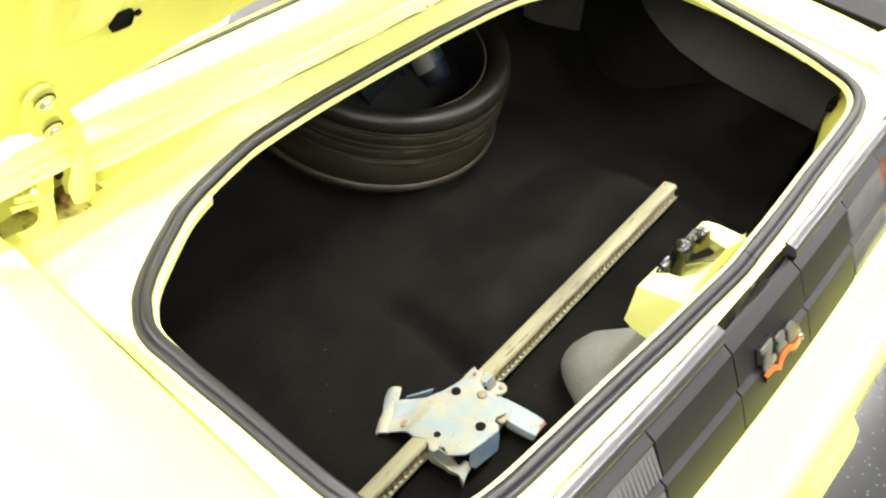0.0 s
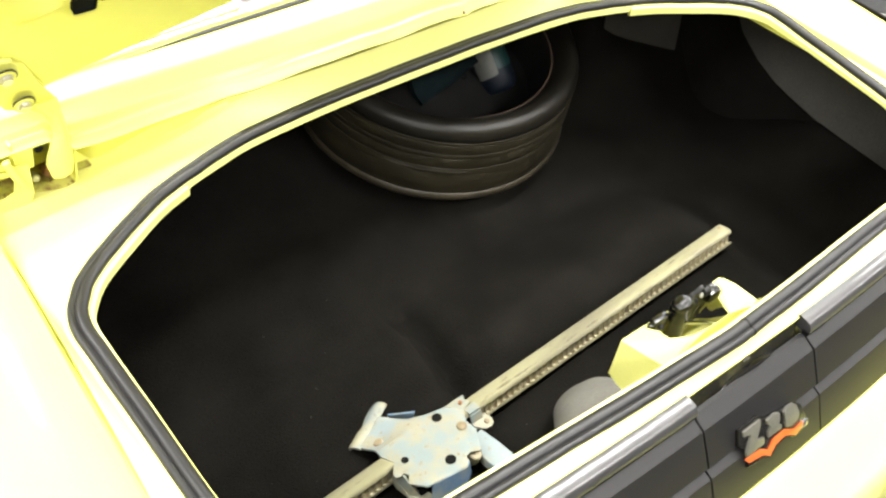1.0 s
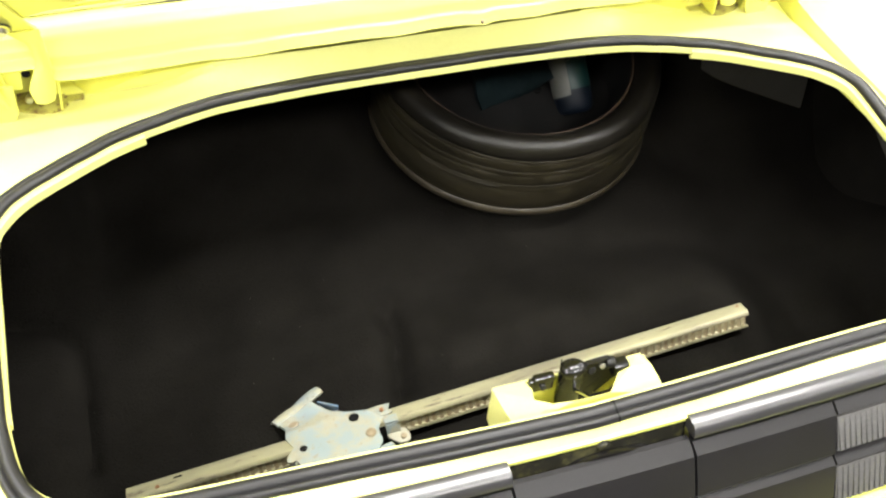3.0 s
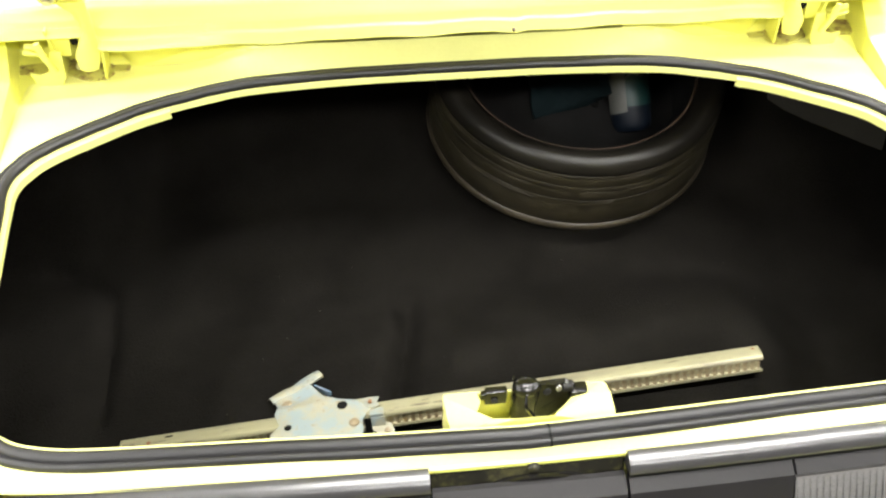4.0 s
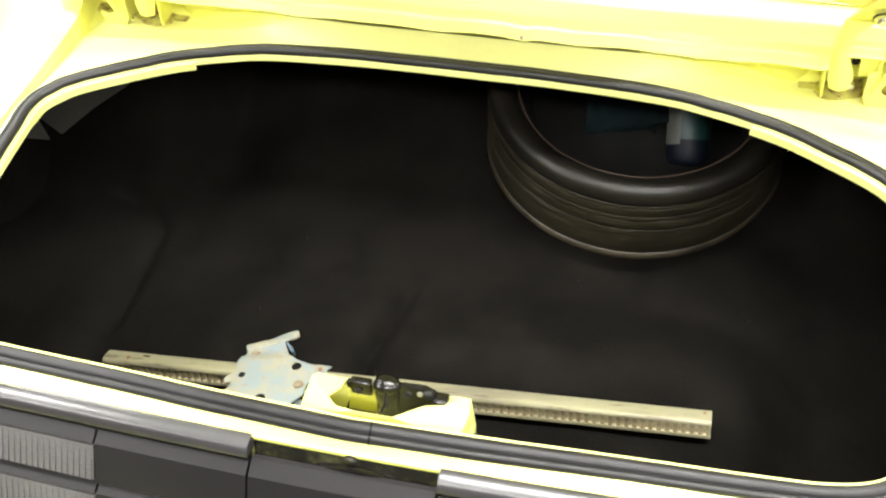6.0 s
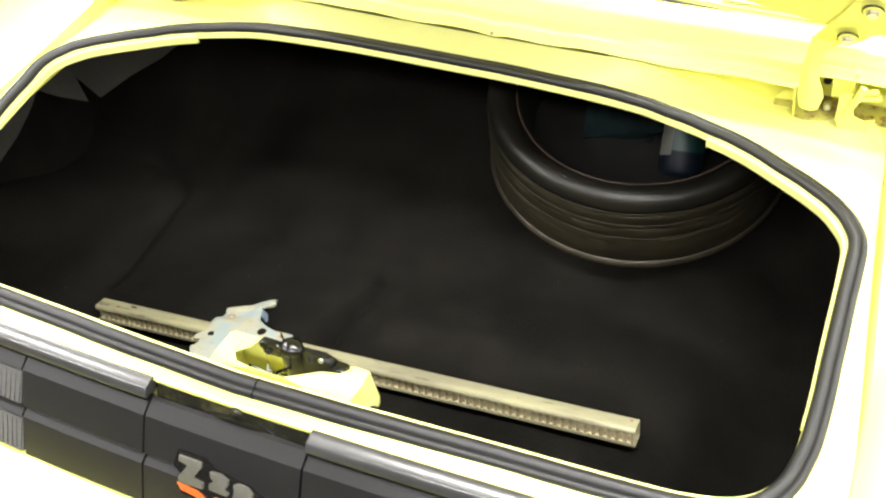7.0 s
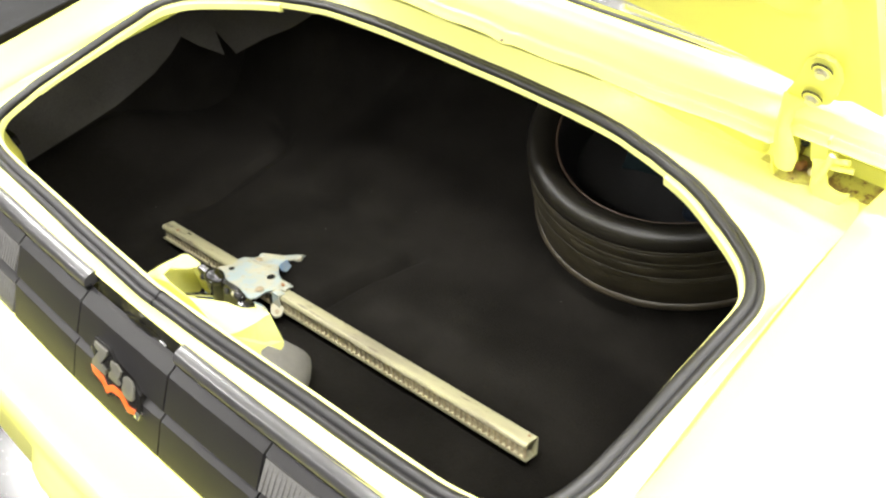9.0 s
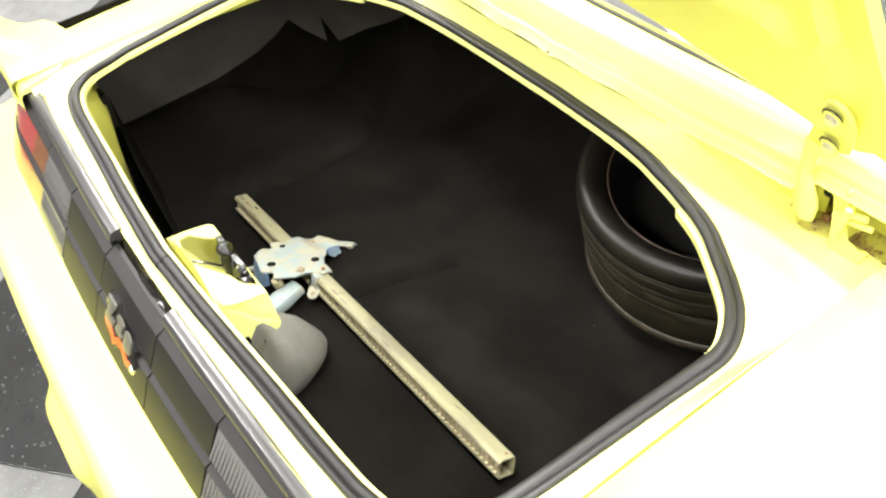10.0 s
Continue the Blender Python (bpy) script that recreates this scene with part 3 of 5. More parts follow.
# hinges: strap bolted to the lid, fork plates, pivot and link
def hinge(side):
    def P(x, y, z):
        return Vector((x * side, y, z))
    strap_pts = [(.572, .092), (.558, .052), (.542, .016), (.532, -.004), (.575, -.004), (.596, .008), (.606, .030), (.616, .066), (.616, .094), (.610, .106), (.598, .112), (.586, .108), (.580, .098)]
    outline = [P(x, *(LID0 + LID_UP * s - LID_OUT * .006)[1:]) for x, s in strap_pts]
    part("hinge_strap", slab(outline, .005, LID_OUT, bevel=.0012), YELLOW, lid, "yellow hinge strap bolted to the lid")
    dirn = Vector((0, .06, 1)).normalized()
    base = LID0 - LID_OUT * .006
    rows = []
    for k in range(12):
        s_ = .002 - .116 * k / 11
        x0 = float(np.interp(-s_, [-.002, .05, .095, .114], [.532, .529, .530, .536]))
        x1 = float(np.interp(-s_, [-.002, .02, .05, .09, .114], [.575, .552, .546, .566, .562]))
        row = []
        for t in (0, .25, .5, .75, 1):
            q = base + dirn * s_
            row.append(P(x0 + (x1 - x0) * t, q.y - .008 * math.sin(math.pi * t) * (1 - abs(2 * k / 11 - 1) * .3), q.z))
        for t in (1, .75, .5, .25, 0):
            q = base + dirn * s_
            row.append(P(x0 + (x1 - x0) * t, q.y + .004 - .008 * math.sin(math.pi * t) * (1 - abs(2 * k / 11 - 1) * .3), q.z))
        rows.append(row)
    part("hinge_tongue", loft(rows, True, False, True), YELLOW, lid, "rounded lower end of the hinge strap", 50)
    for x, s in ((.597, .090), (.577, .020)):
        c = P(x, *(LID0 + LID_UP * s - LID_OUT * .0115)[1:])
        m = basis(c, (side * .9, 0, 0), -LID_OUT)
        bolt = part("bolt", disc(.0128, 0, .0026, 20, m, .001), YELLOW_IN, lid, "hinge bolt on a painted washer")
        part("washer_rim", disc(.0138, -.0005, .0012, 24, Matrix.Translation(LID_UP * .0018 + Vector((-side * .0008, 0, 0))) @ m), DIM_GRIMY, bolt, "dark rim above the washer")
        part("bolt_head", disc(.0076, .0020, .0080, 6, m, .001), ZINC, bolt, "zinc bolt head")
        part("bolt_flange", disc(.0098, .0020, .0036, 18, m, .0008), ZINC, bolt, "zinc flange")
    # Back wall in rust brown: the pocket's shade is put into its colour.
    pocket = part("hinge_pocket", new_box(min(.52 * side, .69 * side), max(.52 * side, .69 * side), .752, .756, .870, .995), RUST, car, "deep yellow hinge pocket, back wall browned for shade, with fork plates and link")
    # Floor shows rust stains plus the pocket's shade in one colour.
    part("pocket_floor", new_box(min(.50 * side, .69 * side), max(.50 * side, .69 * side), .676, .752, .880, .8912), RUST_SHADE_YELLOW, pocket, "yellow pocket floor stained with rust and darkened for shade")
    part("rust_stain", slab([P(.522, .668, .8945), P(.530, .655, .8940), P(.545, .650, .8940), P(.562, .653, .8940), P(.580, .662, .8940), P(.596, .672, .8942), P(.600, .690, .8945), P(.560, .694, .8948), P(.526, .688, .8948)], .006, (0, 0, -1)), RUST_SHADE_YELLOW, pocket, "rust-stained metal at the hinge foot")
    part("fork_plate", slab([P(.524, .646, .953), P(.524, .690, .962), P(.531, .692, .886), P(.531, .658, .886), P(.529, .650, .900)], .003, (side, 0, 0)), YELLOW, pocket)
    part("fork_plate", slab([P(.600, .652, .985), P(.600, .700, .985), P(.592, .702, .884), P(.592, .664, .884)], .003, (side, 0, 0)), YELLOW, pocket)
    part("link_cup", slab([P(.586, .648, .948), P(.588, .647, .905), P(.597, .646, .888), P(.615, .646, .883), P(.633, .648, .891), P(.641, .652, .910), P(.626, .650, .906), P(.611, .649, .913), P(.603, .650, .950)], .004, (0, 1, 0), bevel=.001), YELLOW, pocket, "rounded yellow link plate")
    part("link_rod", tube([P(.614, .640, .972), P(.609, .638, .950), P(.598, .640, .922)], .0048, 10), YELLOW, pocket, "yellow link rod")
    part("link_rod", tube([P(.612, .648, .958), P(.634, .650, .962)], .004, 8), YELLOW, pocket, "short yellow cross rod")
    part("link_rod", tube([P(.607, .648, .946), P(.640, .654, .948)], .004, 8), YELLOW, pocket, "short yellow cross rod")
    part("stop_bracket", slab([P(.572, .664, .966), P(.602, .664, .962), P(.606, .666, .944), P(.602, .665, .930), P(.576, .664, .931)], .003, (0, 1, 0)), YELLOW, pocket)
    part("bracket_hole", disc(.0062, 0, .0015, 16, basis(P(.566, .6625, .958), (1, 0, 0), (0, -1, 0))), HOLE, pocket, "round hole")
    part("spring_stud", disc(.007, 0, .014, 12, basis(P(.556, .690, .898), (1, 0, 0), (0, -1, .3)), .002), RUST, pocket, "rusty stud inside the hinge pocket")
    part("spring_stud", disc(.006, 0, .014, 12, basis(P(.574, .690, .896), (1, 0, 0), (0, -1, .3)), .002), ZINC, pocket, "dull stud inside the hinge pocket")


hinge(1)
hinge(-1)


# ---- tail: back panel, trim, slats, lamps, fuel door, bumper ----
CX = 0.0


def tail_y(x):
    a = abs(x - CX)
    return .008 * (a / .35) ** 2 * (1 - .35 * smooth01(.3, .7, a)) + .02 * smooth01(.66, .85, a)


def tail_sweep(profile, x0, x1, n=10, bm=None, drop=0.0, taper=0.0):
    rows = []
    for k in range(n + 1):
        x = x0 + (x1 - x0) * k / n
        dz = -.004 * (abs(x - CX) / .4) ** 2
        rows.append([Vector((x, y + tail_y(x), z + dz)) for y, z in profile])
    return loft(rows, True, False, True, bm)


part("back_panel", tail_sweep([(-.066, .884), (-.062, .884), (-.090, .735), (-.094, .735)], CX - .78, CX + .78, 24), YELLOW, car, "yellow inner back panel behind the tail trim")
# Recess walls near black, sheet and lock dimmed: shade put into the colours.
part("fuel_recess", tail_sweep([(-.0675, .879), (-.0665, .879), (-.078, .83), (-.110, .826), (-.110, .832), (-.082, .836)], CX - .1105, CX + .1105, 6), HOLE, car, "dark recess above the fuel door")
part("recess_sheet", tail_sweep([(-.0680, .8785), (-.0672, .8785), (-.0770, .8500), (-.0778, .8500)], CX - .108, CX + .108, 8), DIM_GRIMY, car, "grimy yellow sheet inside the recess, darkened for its shade")
rows = []
for k in range(13):
    t = -1 + 2 * k / 12
    x = .012 + .060 * t
    h = .024 * math.sqrt(max(0.0, 1 - t * t))
    rows.append([Vector((x, -.0770, .846)), Vector((x, -.0735 + .002 * abs(t), .848 + h)), Vector((x, -.0800, .849 + h)), Vector((x, -.0870, .846 + .5 * h)), Vector((x, -.0890, .838))])
part("recess_block", loft(rows, True, False, True), ENAMEL, car, "black rounded block inside the recess", 50)
part("lock_cylinder", disc(.0095, -.004, .006, 20, basis((.006, -.0650, .873), (1, 0, 0), (0, -1, -.4)), .003), DIM_GRIMY, car, "brass-coloured lock cylinder, darkened for the recess's shade")
TRIM = [(-.0662, .8890), (-.0670, .8915), (-.0685, .8921), (-.0757, .8908), (-.0828, .8894), (-.0850, .8880), (-.0878, .8845), (-.0898, .8805), (-.0904, .8770), (-.0885, .8750), (-.0790, .8700), (-.0670, .8720)]
for a, b in ((CX - .78, CX - .111), (CX + .111, CX + .78)):
    # Dark filler strip: the shade under the trim is put into its colour.
    part("trim_gap_shade", tail_sweep([(-.0795, .8752), (-.0893, .8756), (-.0893, .8688), (-.0795, .8688)], a, b, 20), HOLE, car, "dark filler strip painting the shade under the trim")
    part("upper_trim", tail_sweep(TRIM, a, b, 20), BLACK_TRIM, car, "black metal trim along the tail panel's top", 50)
UPPER = [(-.0790, .8690), (-.0850, .8690), (-.1040, .8595), (-.1052, .8578), (-.1300, .8130), (-.1290, .8095), (-.1050, .8090)]
LOWER = [(-.1060, .8080), (-.1215, .8078), (-.1385, .8003), (-.1397, .7984), (-.1640, .7480), (-.1620, .7440), (-.1160, .7430)]
fuel_door = part("fuel_door", tail_sweep(UPPER, CX - .1085, CX + .1085, 6), BLACK, car, "black fuel door panel carrying a model badge", 10)
part("door_slat", tail_sweep(LOWER, CX - .1085, CX + .1085, 6), BLACK, fuel_door, "", 10)
for s in (1, -1):
    for prof in (UPPER, LOWER):
        part("tail_slat", tail_sweep(prof, CX + s * .1115, CX + s * .3035, 8), BLACK, car, "satin black wedge-shaped tail slat", 10)
    lamp = part("tail_lamp", tail_sweep([(-.074, .872), (-.082, .872), (-.126, .742), (-.108, .742)], CX + s * .3050, CX + s * .775, 14), BLACK, car, "tail lamp with clear, amber and red lenses", 25)
    for x0, x1, mat, lab in ((.3065, .470, LENS_CLEAR, "ribbed smoked clear lens"), (.4715, .560, LENS_AMBER, "amber lens"), (.5615, .770, LENS_RED, "red lens")):
        for prof in (UPPER, LOWER):
            (b0, b1), (f0, f1) = prof[2], prof[4]
            top = part("lens_bezel", tail_sweep([prof[0], prof[1], prof[2], (prof[2][0] + .002, prof[2][1] - .004), (prof[0][0], prof[0][1] - .006)], CX + s * x0, CX + s * x1, 6), BLACK, lamp, "black strip above the lens", 25)
            lens = part("lens", tail_sweep([(b0 + .004, b1 - .006), (b0 - .0005, b1 - .0055), (f0 + .001, f1 + .003), (f0 + .008, f1 + .002)], CX + s * x0, CX + s * x1, 6), mat, lamp, lab, 25)
            if mat is LENS_CLEAR:
                for k in range(20):
                    xx = CX + s * (x0 + .005 + .0081 * k)
                    part("lens_rib", tail_sweep([(b0 - .0005, b1 - .0065), (b0 - .0020, b1 - .0075), (f0 - .0006, f1 + .0050), (f0 + .001, f1 + .0042)], xx - .0026, xx + .0026, 2), mat, lens)

# badge on the fuel door: Z- and digit-shaped slabs, silver over orange
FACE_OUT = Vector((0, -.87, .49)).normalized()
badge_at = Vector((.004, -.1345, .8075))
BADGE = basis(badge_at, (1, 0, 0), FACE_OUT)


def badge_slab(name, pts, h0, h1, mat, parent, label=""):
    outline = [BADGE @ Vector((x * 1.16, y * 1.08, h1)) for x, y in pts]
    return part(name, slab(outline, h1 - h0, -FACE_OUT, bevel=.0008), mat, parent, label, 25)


badge = badge_slab("badge", [(-.052, .030), (-.020, .030), (-.006, .020), (.036, .014), (.052, .004), (.058, -.016), (.052, -.030), (.034, -.032), (.020, -.022), (.004, -.024), (-.008, -.034), (-.020, -.026), (-.046, -.024), (-.036, -.006), (-.056, .010)], -.012, .0045, ENAMEL, fuel_door, "raised badge of silver character-shaped slabs over an orange outline")
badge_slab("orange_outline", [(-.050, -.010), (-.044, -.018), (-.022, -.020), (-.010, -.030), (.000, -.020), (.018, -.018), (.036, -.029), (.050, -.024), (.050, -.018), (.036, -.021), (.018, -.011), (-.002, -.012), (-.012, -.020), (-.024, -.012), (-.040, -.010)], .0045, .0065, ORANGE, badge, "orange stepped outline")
badge_slab("silver_slab", [(-.048, .027), (-.020, .027), (-.020, .020), (-.030, .004), (-.017, .001), (-.018, -.007), (-.047, -.008), (-.048, -.001), (-.036, .018), (-.048, .020)], .0045, .0075, SILVER, badge, "silver Z-shaped slab")
badge_slab("silver_slab", [(-.010, .019), (.004, .021), (.013, .016), (.012, .008), (.008, .003), (.014, -.001), (.012, -.005), (-.010, -.004), (-.010, .003), (-.004, .009), (-.009, .013)], .0045, .0075, SILVER, badge, "silver rounded digit-shaped slab")
badge_slab("silver_slab", [(.019, .013), (.026, .017), (.036, .016), (.042, .010), (.043, .002), (.045, -.004), (.041, -.010), (.030, -.012), (.021, -.009), (.019, -.002), (.021, .004)], .0045, .0075, SILVER, badge, "silver rounded digit-shaped slab")
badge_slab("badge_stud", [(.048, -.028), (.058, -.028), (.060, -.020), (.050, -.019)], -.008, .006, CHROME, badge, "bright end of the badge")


# bumper cover with a central bulge
def bumper_row(x):
    a = abs(x - CX)
    c = 1 - smooth01(.075, .105, a)
    sweep_in = .05 * smooth01(.55, .92, a) + .012 * (a / .5) ** 2
    prof = [(-.150, .742), (-.160, .7425), (-.175, .7405), (-.218, .7345), (-.244, .729), (-.256, .722), (-.260, .708), (-.263 - .004 * c, .69), (-.264 - .022 * c, .674), (-.263 - .026 * c, .655), (-.262 - .020 * c, .63), (-.270, .55), (-.25, .47), (-.20, .42), (-.12, .41)]
    return [Vector((x, y + sweep_in, z)) for y, z in prof]


part("bumper_cover", loft([bumper_row(CX - .93 + 1.86 * k / 90) for k in range(91)], False), YELLOW, car, "yellow body-coloured rear bumper cover", 60)


# ---- trunk interior ----
def crease(x, y, pts, width, depth):
    best = 9.0
    for (x0, y0), (x1, y1) in zip(pts, pts[1:]):
        dx, dy = x1 - x0, y1 - y0
        t = min(1.0, max(0.0, ((x - x0) * dx + (y - y0) * dy) / (dx * dx + dy * dy)))
        best = min(best, math.hypot(x - x0 - t * dx, y - y0 - t * dy))
    return -depth * math.exp(-(best / width) ** 2)


def bar_bed(x):
    return .4875 + (x + .549) * .1165


FOLD = [(-.088, .475), (-.092, .41), (-.106, .35), (-.120, .28)]  # soft fold in the carpet


def carpet_z(x, y):
    bed = bar_bed(min(.43, max(-.60, x))) - .004
    w = 1 - smooth01(.30, .60, y)
    low = .474 + .044 * smooth01(.50, .66, y) * (1 - smooth01(.55, .75, abs(x - .2))) + .085 * smooth01(.66, 1.15, y)
    z = low + (bed - low) * w
    z -= .11 * w * smooth01(.42, .62, x)
    z += .012 * noise.noise(Vector((x * 3.1, y * 3.1, 0))) * (.3 + .7 * smooth01(.26, .36, y)) + .004 * noise.noise(Vector((x * 9, y * 9, 3)))
    z += crease(x, y, FOLD, .021, .034)
    z += crease(x, y, [(-.72, .640), (-.645, .612), (-.605, .560), (-.598, .45), (-.60, .32)], .015, .015)
    z += .012 * math.exp(-((x + .03) / .07) ** 2 - ((y - .40) / .12) ** 2)
    z += .12 * smooth01(.74, .885, abs(x)) * (1 - smooth01(.3, .6, y))
    z += .245 * smooth01(.54, .67, abs(x)) * smooth01(.62, .84, y)
    z += .10 * (1 - smooth01(-.01, .06, y)) + .30 * smooth01(1.16, 1.33, y)
    return z


def sheet(x0, x1, nx, y0, y1, ny, f, thick):
    """Height field with an underside."""
    bm = bmesh.new()
    top = [[Vector((x0 + (x1 - x0) * i / nx, y0 + (y1 - y0) * j / ny, f(x0 + (x1 - x0) * i / nx, y0 + (y1 - y0) * j / ny))) for j in range(ny + 1)] for i in range(nx + 1)]
    loft(top, False, False, False, bm)
    loft([[p - Vector((0, 0, thick)) for p in row[::2]] for row in top[::2]], False, False, False, bm)
    return bm


part("trunk_carpet", sheet(-.892, .892, 170, -.020, 1.34, 130, carpet_z, .02), CARPET, car, "black carpet with faint creases on the trunk floor", 60)

# inner side walls with their grey liner, and dark wheelhouses
for s in (1, -1):
    rows = []
    for k in range(13):
        y = -.05 + .67 * k / 12
        low = float(np.interp(y, [-.05, .1, .35, .48, .56, .62], [.612, .614, .628, .654, .700, .77]))
        bulge = .018 * math.sin(math.pi * min(1, max(0, (y + .05) / .67)))
        rows.append([Vector((s * (.872 - .6 * bulge), y, low)), Vector((s * (.878 - .6 * bulge), y, (low + .86) / 2)), Vector((s * (.868 - .6 * bulge), y, .862)), Vector((s * (.872 - .6 * bulge), y, .862)), Vector((s * (.882 - .6 * bulge), y, (low + .86) / 2)), Vector((s * (.876 - .6 * bulge), y, low))])
    part("side_liner", loft(rows, True, False, True), LINER, car, "grey liner panel on the trunk's side wall", 50)
    part("side_wall", new_box(s * .896 - .003, s * .896 + .003, -.05, 1.35, .40, .875), CARPET, car, "dark carpeted side wall", 0)
    # loose liner corners hanging at the front of the side wall
    if s < 0:
        flap = [Vector((-.806, .634, .622)), Vector((-.835, .590, .74)), Vector((-.86, .575, .86)), Vector((-.69, .745, .86)), Vector((-.665, .775, .70)), Vector((-.705, .735, .672)), Vector((-.755, .685, .652))]
        part("liner_flap", slab(flap, .003, (-.6, .8, 0)), LINER, car, "grey liner flap with a folded corner", 0)
        flap = [Vector((-.812, .606, .632)), Vector((-.842, .566, .668)), Vector((-.864, .540, .70)), Vector((-.866, .560, .78)), Vector((-.845, .585, .80)), Vector((-.822, .606, .70))]
        part("liner_flap", slab(flap, .003, (-.7, .7, 0)), LINER, car, "grey liner flap with a folded corner", 0)
    else:
        flap = [Vector((.852, .704, .587)), Vector((.838, .702, .677)), Vector((.818, .702, .80)), Vector((.81, .702, .87)), Vector((.56, .708, .87)), Vector((.585, .706, .730)), Vector((.622, .705, .704)), Vector((.680, .704, .672)), Vector((.735, .704, .645)), Vector((.800, .704, .612))]
        part("liner_flap", slab(flap, .003, (0, 1, 0)), LINER, car, "grey liner flap hanging over the wheelhouse", 0)
    part("side_clip", new_box(s * .655 - .018, s * .655 + .018, .035, .060, .800, .822, bevel=.004), ENAMEL, car, "small black clip under the rim")
    part("clip_dot", disc(.004, 0, .003, 10, basis((s * .650, .042, .822), (1, 0, 0), (0, 0, 1)), .001), ZINC, car, "small bright disc on the clip")
part("bulkhead", new_box(-.90, .90, 1.345, 1.36, .40, 1.06), CARPET, car, "dark bulkhead behind the rear seat", 0)
part("package_shelf", new_box(-.86, .86, .745, 1.34, .990, 1.000), CARPET, car, "dark package shelf under the rear window", 0)
part("underbody", new_box(-.70, .70, .0, 1.65, .30, .34), HOLE, car, "dark underbody", 0)

# rear inner wall, painted, with a bulged corner each side
rows = []
for k in range(61):
    x = -.84 + 1.68 * k / 60
    a = abs(x)
    yb = -.022 + .030 * (a / .6) ** 2 + .03 * smooth01(.55, .64, a)
    top = .886 - .012 * smooth01(.45, .6, a)
    rows.append([Vector((x, yb - .004, top)), Vector((x, yb + .006 * math.sin(x * 9), .84)), Vector((x, yb + .012, .78)), Vector((x, yb + .004, .70)), Vector((x, yb - .002, .56))])
part("rear_inner_wall", loft(rows, False), YELLOW_IN, car, "yellow painted inner side of the tail", 50)
rows = [[Vector((x, .022 + .035 * (abs(x) / .6) ** 2, .70 + .03 * noise.noise(Vector((x * 4, 0, 0))))), Vector((x, .03 + .035 * (abs(x) / .6) ** 2, .62)), Vector((x, .05 + .035 * (abs(x) / .6) ** 2, .50))] for x in [-.84 + 1.68 * k / 60 for k in range(61)]]
part("rear_carpet", loft(rows, False), CARPET, car, "black carpet rising at the tail", 50)

PLACE[0] = CAR
# grey hump over the filler neck, below the latch
HUMP = [(-.120, .010), (-.114, .036), (-.103, .066), (-.087, .092), (-.072, .116), (-.053, .138), (-.030, .150), (-.006, .154), (.018, .151), (.037, .139), (.054, .119), (.065, .096), (.074, .066), (.082, .036), (.088, .010)]
rows = []
for p in spline([(x, y, 0) for x, y in HUMP], 5):
    x, y = p.x, p.y
    sag = .060 + .006 * noise.noise(Vector((x * 14, 0, 2)))
    ruck = .0035 * noise.noise(Vector((x * 22, y * 22, 4)))
    rows.append([Vector((x * .86, .010, .676)), Vector((x * .90, .010 + (y - .01) * .35, .674 + ruck)), Vector((x * .94, .010 + (y - .01) * .65, .670 - .4 * sag + ruck)), Vector((x * .985, .010 + (y - .01) * .88, .664 - .8 * sag + ruck)), Vector((x * 1.0, .010 + (y - .01) * .96, .656 - sag)), Vector((x * 1.008, y, .645 - sag)), Vector((x * .985, y - .003, .634 - sag)), Vector((x * .90, .92 * y - .010, .615 - sag)), Vector((x * .74, .70 * y - .012, .585 - sag)), Vector((x * .5, y * .3, .53))])
hump = part("filler_cover", loft(rows, False), FELT, car, "grey felt-covered hump over the filler neck", 40)
part("cover_hole", disc(.011, -.001, .002, 16, basis((.036, .040, .6725), (1, 0, 0), (0, 0, 1))), HOLE, hump, "round hole")

PLACE[0] = Matrix.Identity(4)
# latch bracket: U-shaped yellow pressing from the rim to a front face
bracket = part("latch_bracket", bmesh.new(), YELLOW_LIT, car, "yellow sheet-metal latch bracket on the rear rim")
bm = bmesh.new()
slope = lambda y: .892 - (y + .020) * .60


def bpt(x, y, dz=0.0):
    return Vector((x, y, slope(y) + dz))


slab([Vector((-.076, -.016, .862)), Vector((-.080, .020, .856))] + [bpt(*p) for p in [(-.081, .052), (-.076, .057), (-.039, .057), (-.038, .034), (-.046, .012), (-.030, -.006), (-.006, -.010), (.040, -.010), (.070, .026), (.092, .034), (.097, .055), (.114, .058), (.120, .052)]] + [Vector((.122, .034, .852)), Vector((.120, .006, .856)), Vector((.114, -.014, .862))], .0025, (0, 0, -1), bm)
bm.transform(PLACE[0])
bm.to_mesh(bracket.data)
bm.free()
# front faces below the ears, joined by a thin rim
part("front_face", slab([Vector((-.079, .0575, .846)), Vector((-.036, .0575, .846)), Vector((-.040, .058, .80)), Vector((-.050, .060, .768)), Vector((-.078, .060, .776))], .0025, (0, -1, 0)), YELLOW_LIT, bracket, "", 0)
part("front_face", slab([Vector((.097, .0575, .846)), Vector((.119, .0575, .846)), Vector((.122, .062, .786)), Vector((.108, .062, .776)), Vector((.098, .060, .80))], .0025, (0, -1, 0)), YELLOW_LIT, bracket, "", 0)
part("front_wall", slab([Vector((-.037, .0585, .842)), Vector((.099, .0585, .840)), Vector((.099, .0600, .800)), Vector((.090, .0615, .776)), Vector((-.045, .0615, .772)), Vector((-.040, .0600, .800))], .002, (0, -1, 0)), YELLOW_IN, bracket, "yellow front wall behind the latch", 0)
part("front_rim", slab([Vector((-.039, .0572, .846)), Vector((.099, .0572, .844)), Vector((.099, .0572, .839)), Vector((-.039, .0572, .841))], .0022, (0, -1, 0)), YELLOW_LIT, bracket, "", 0)
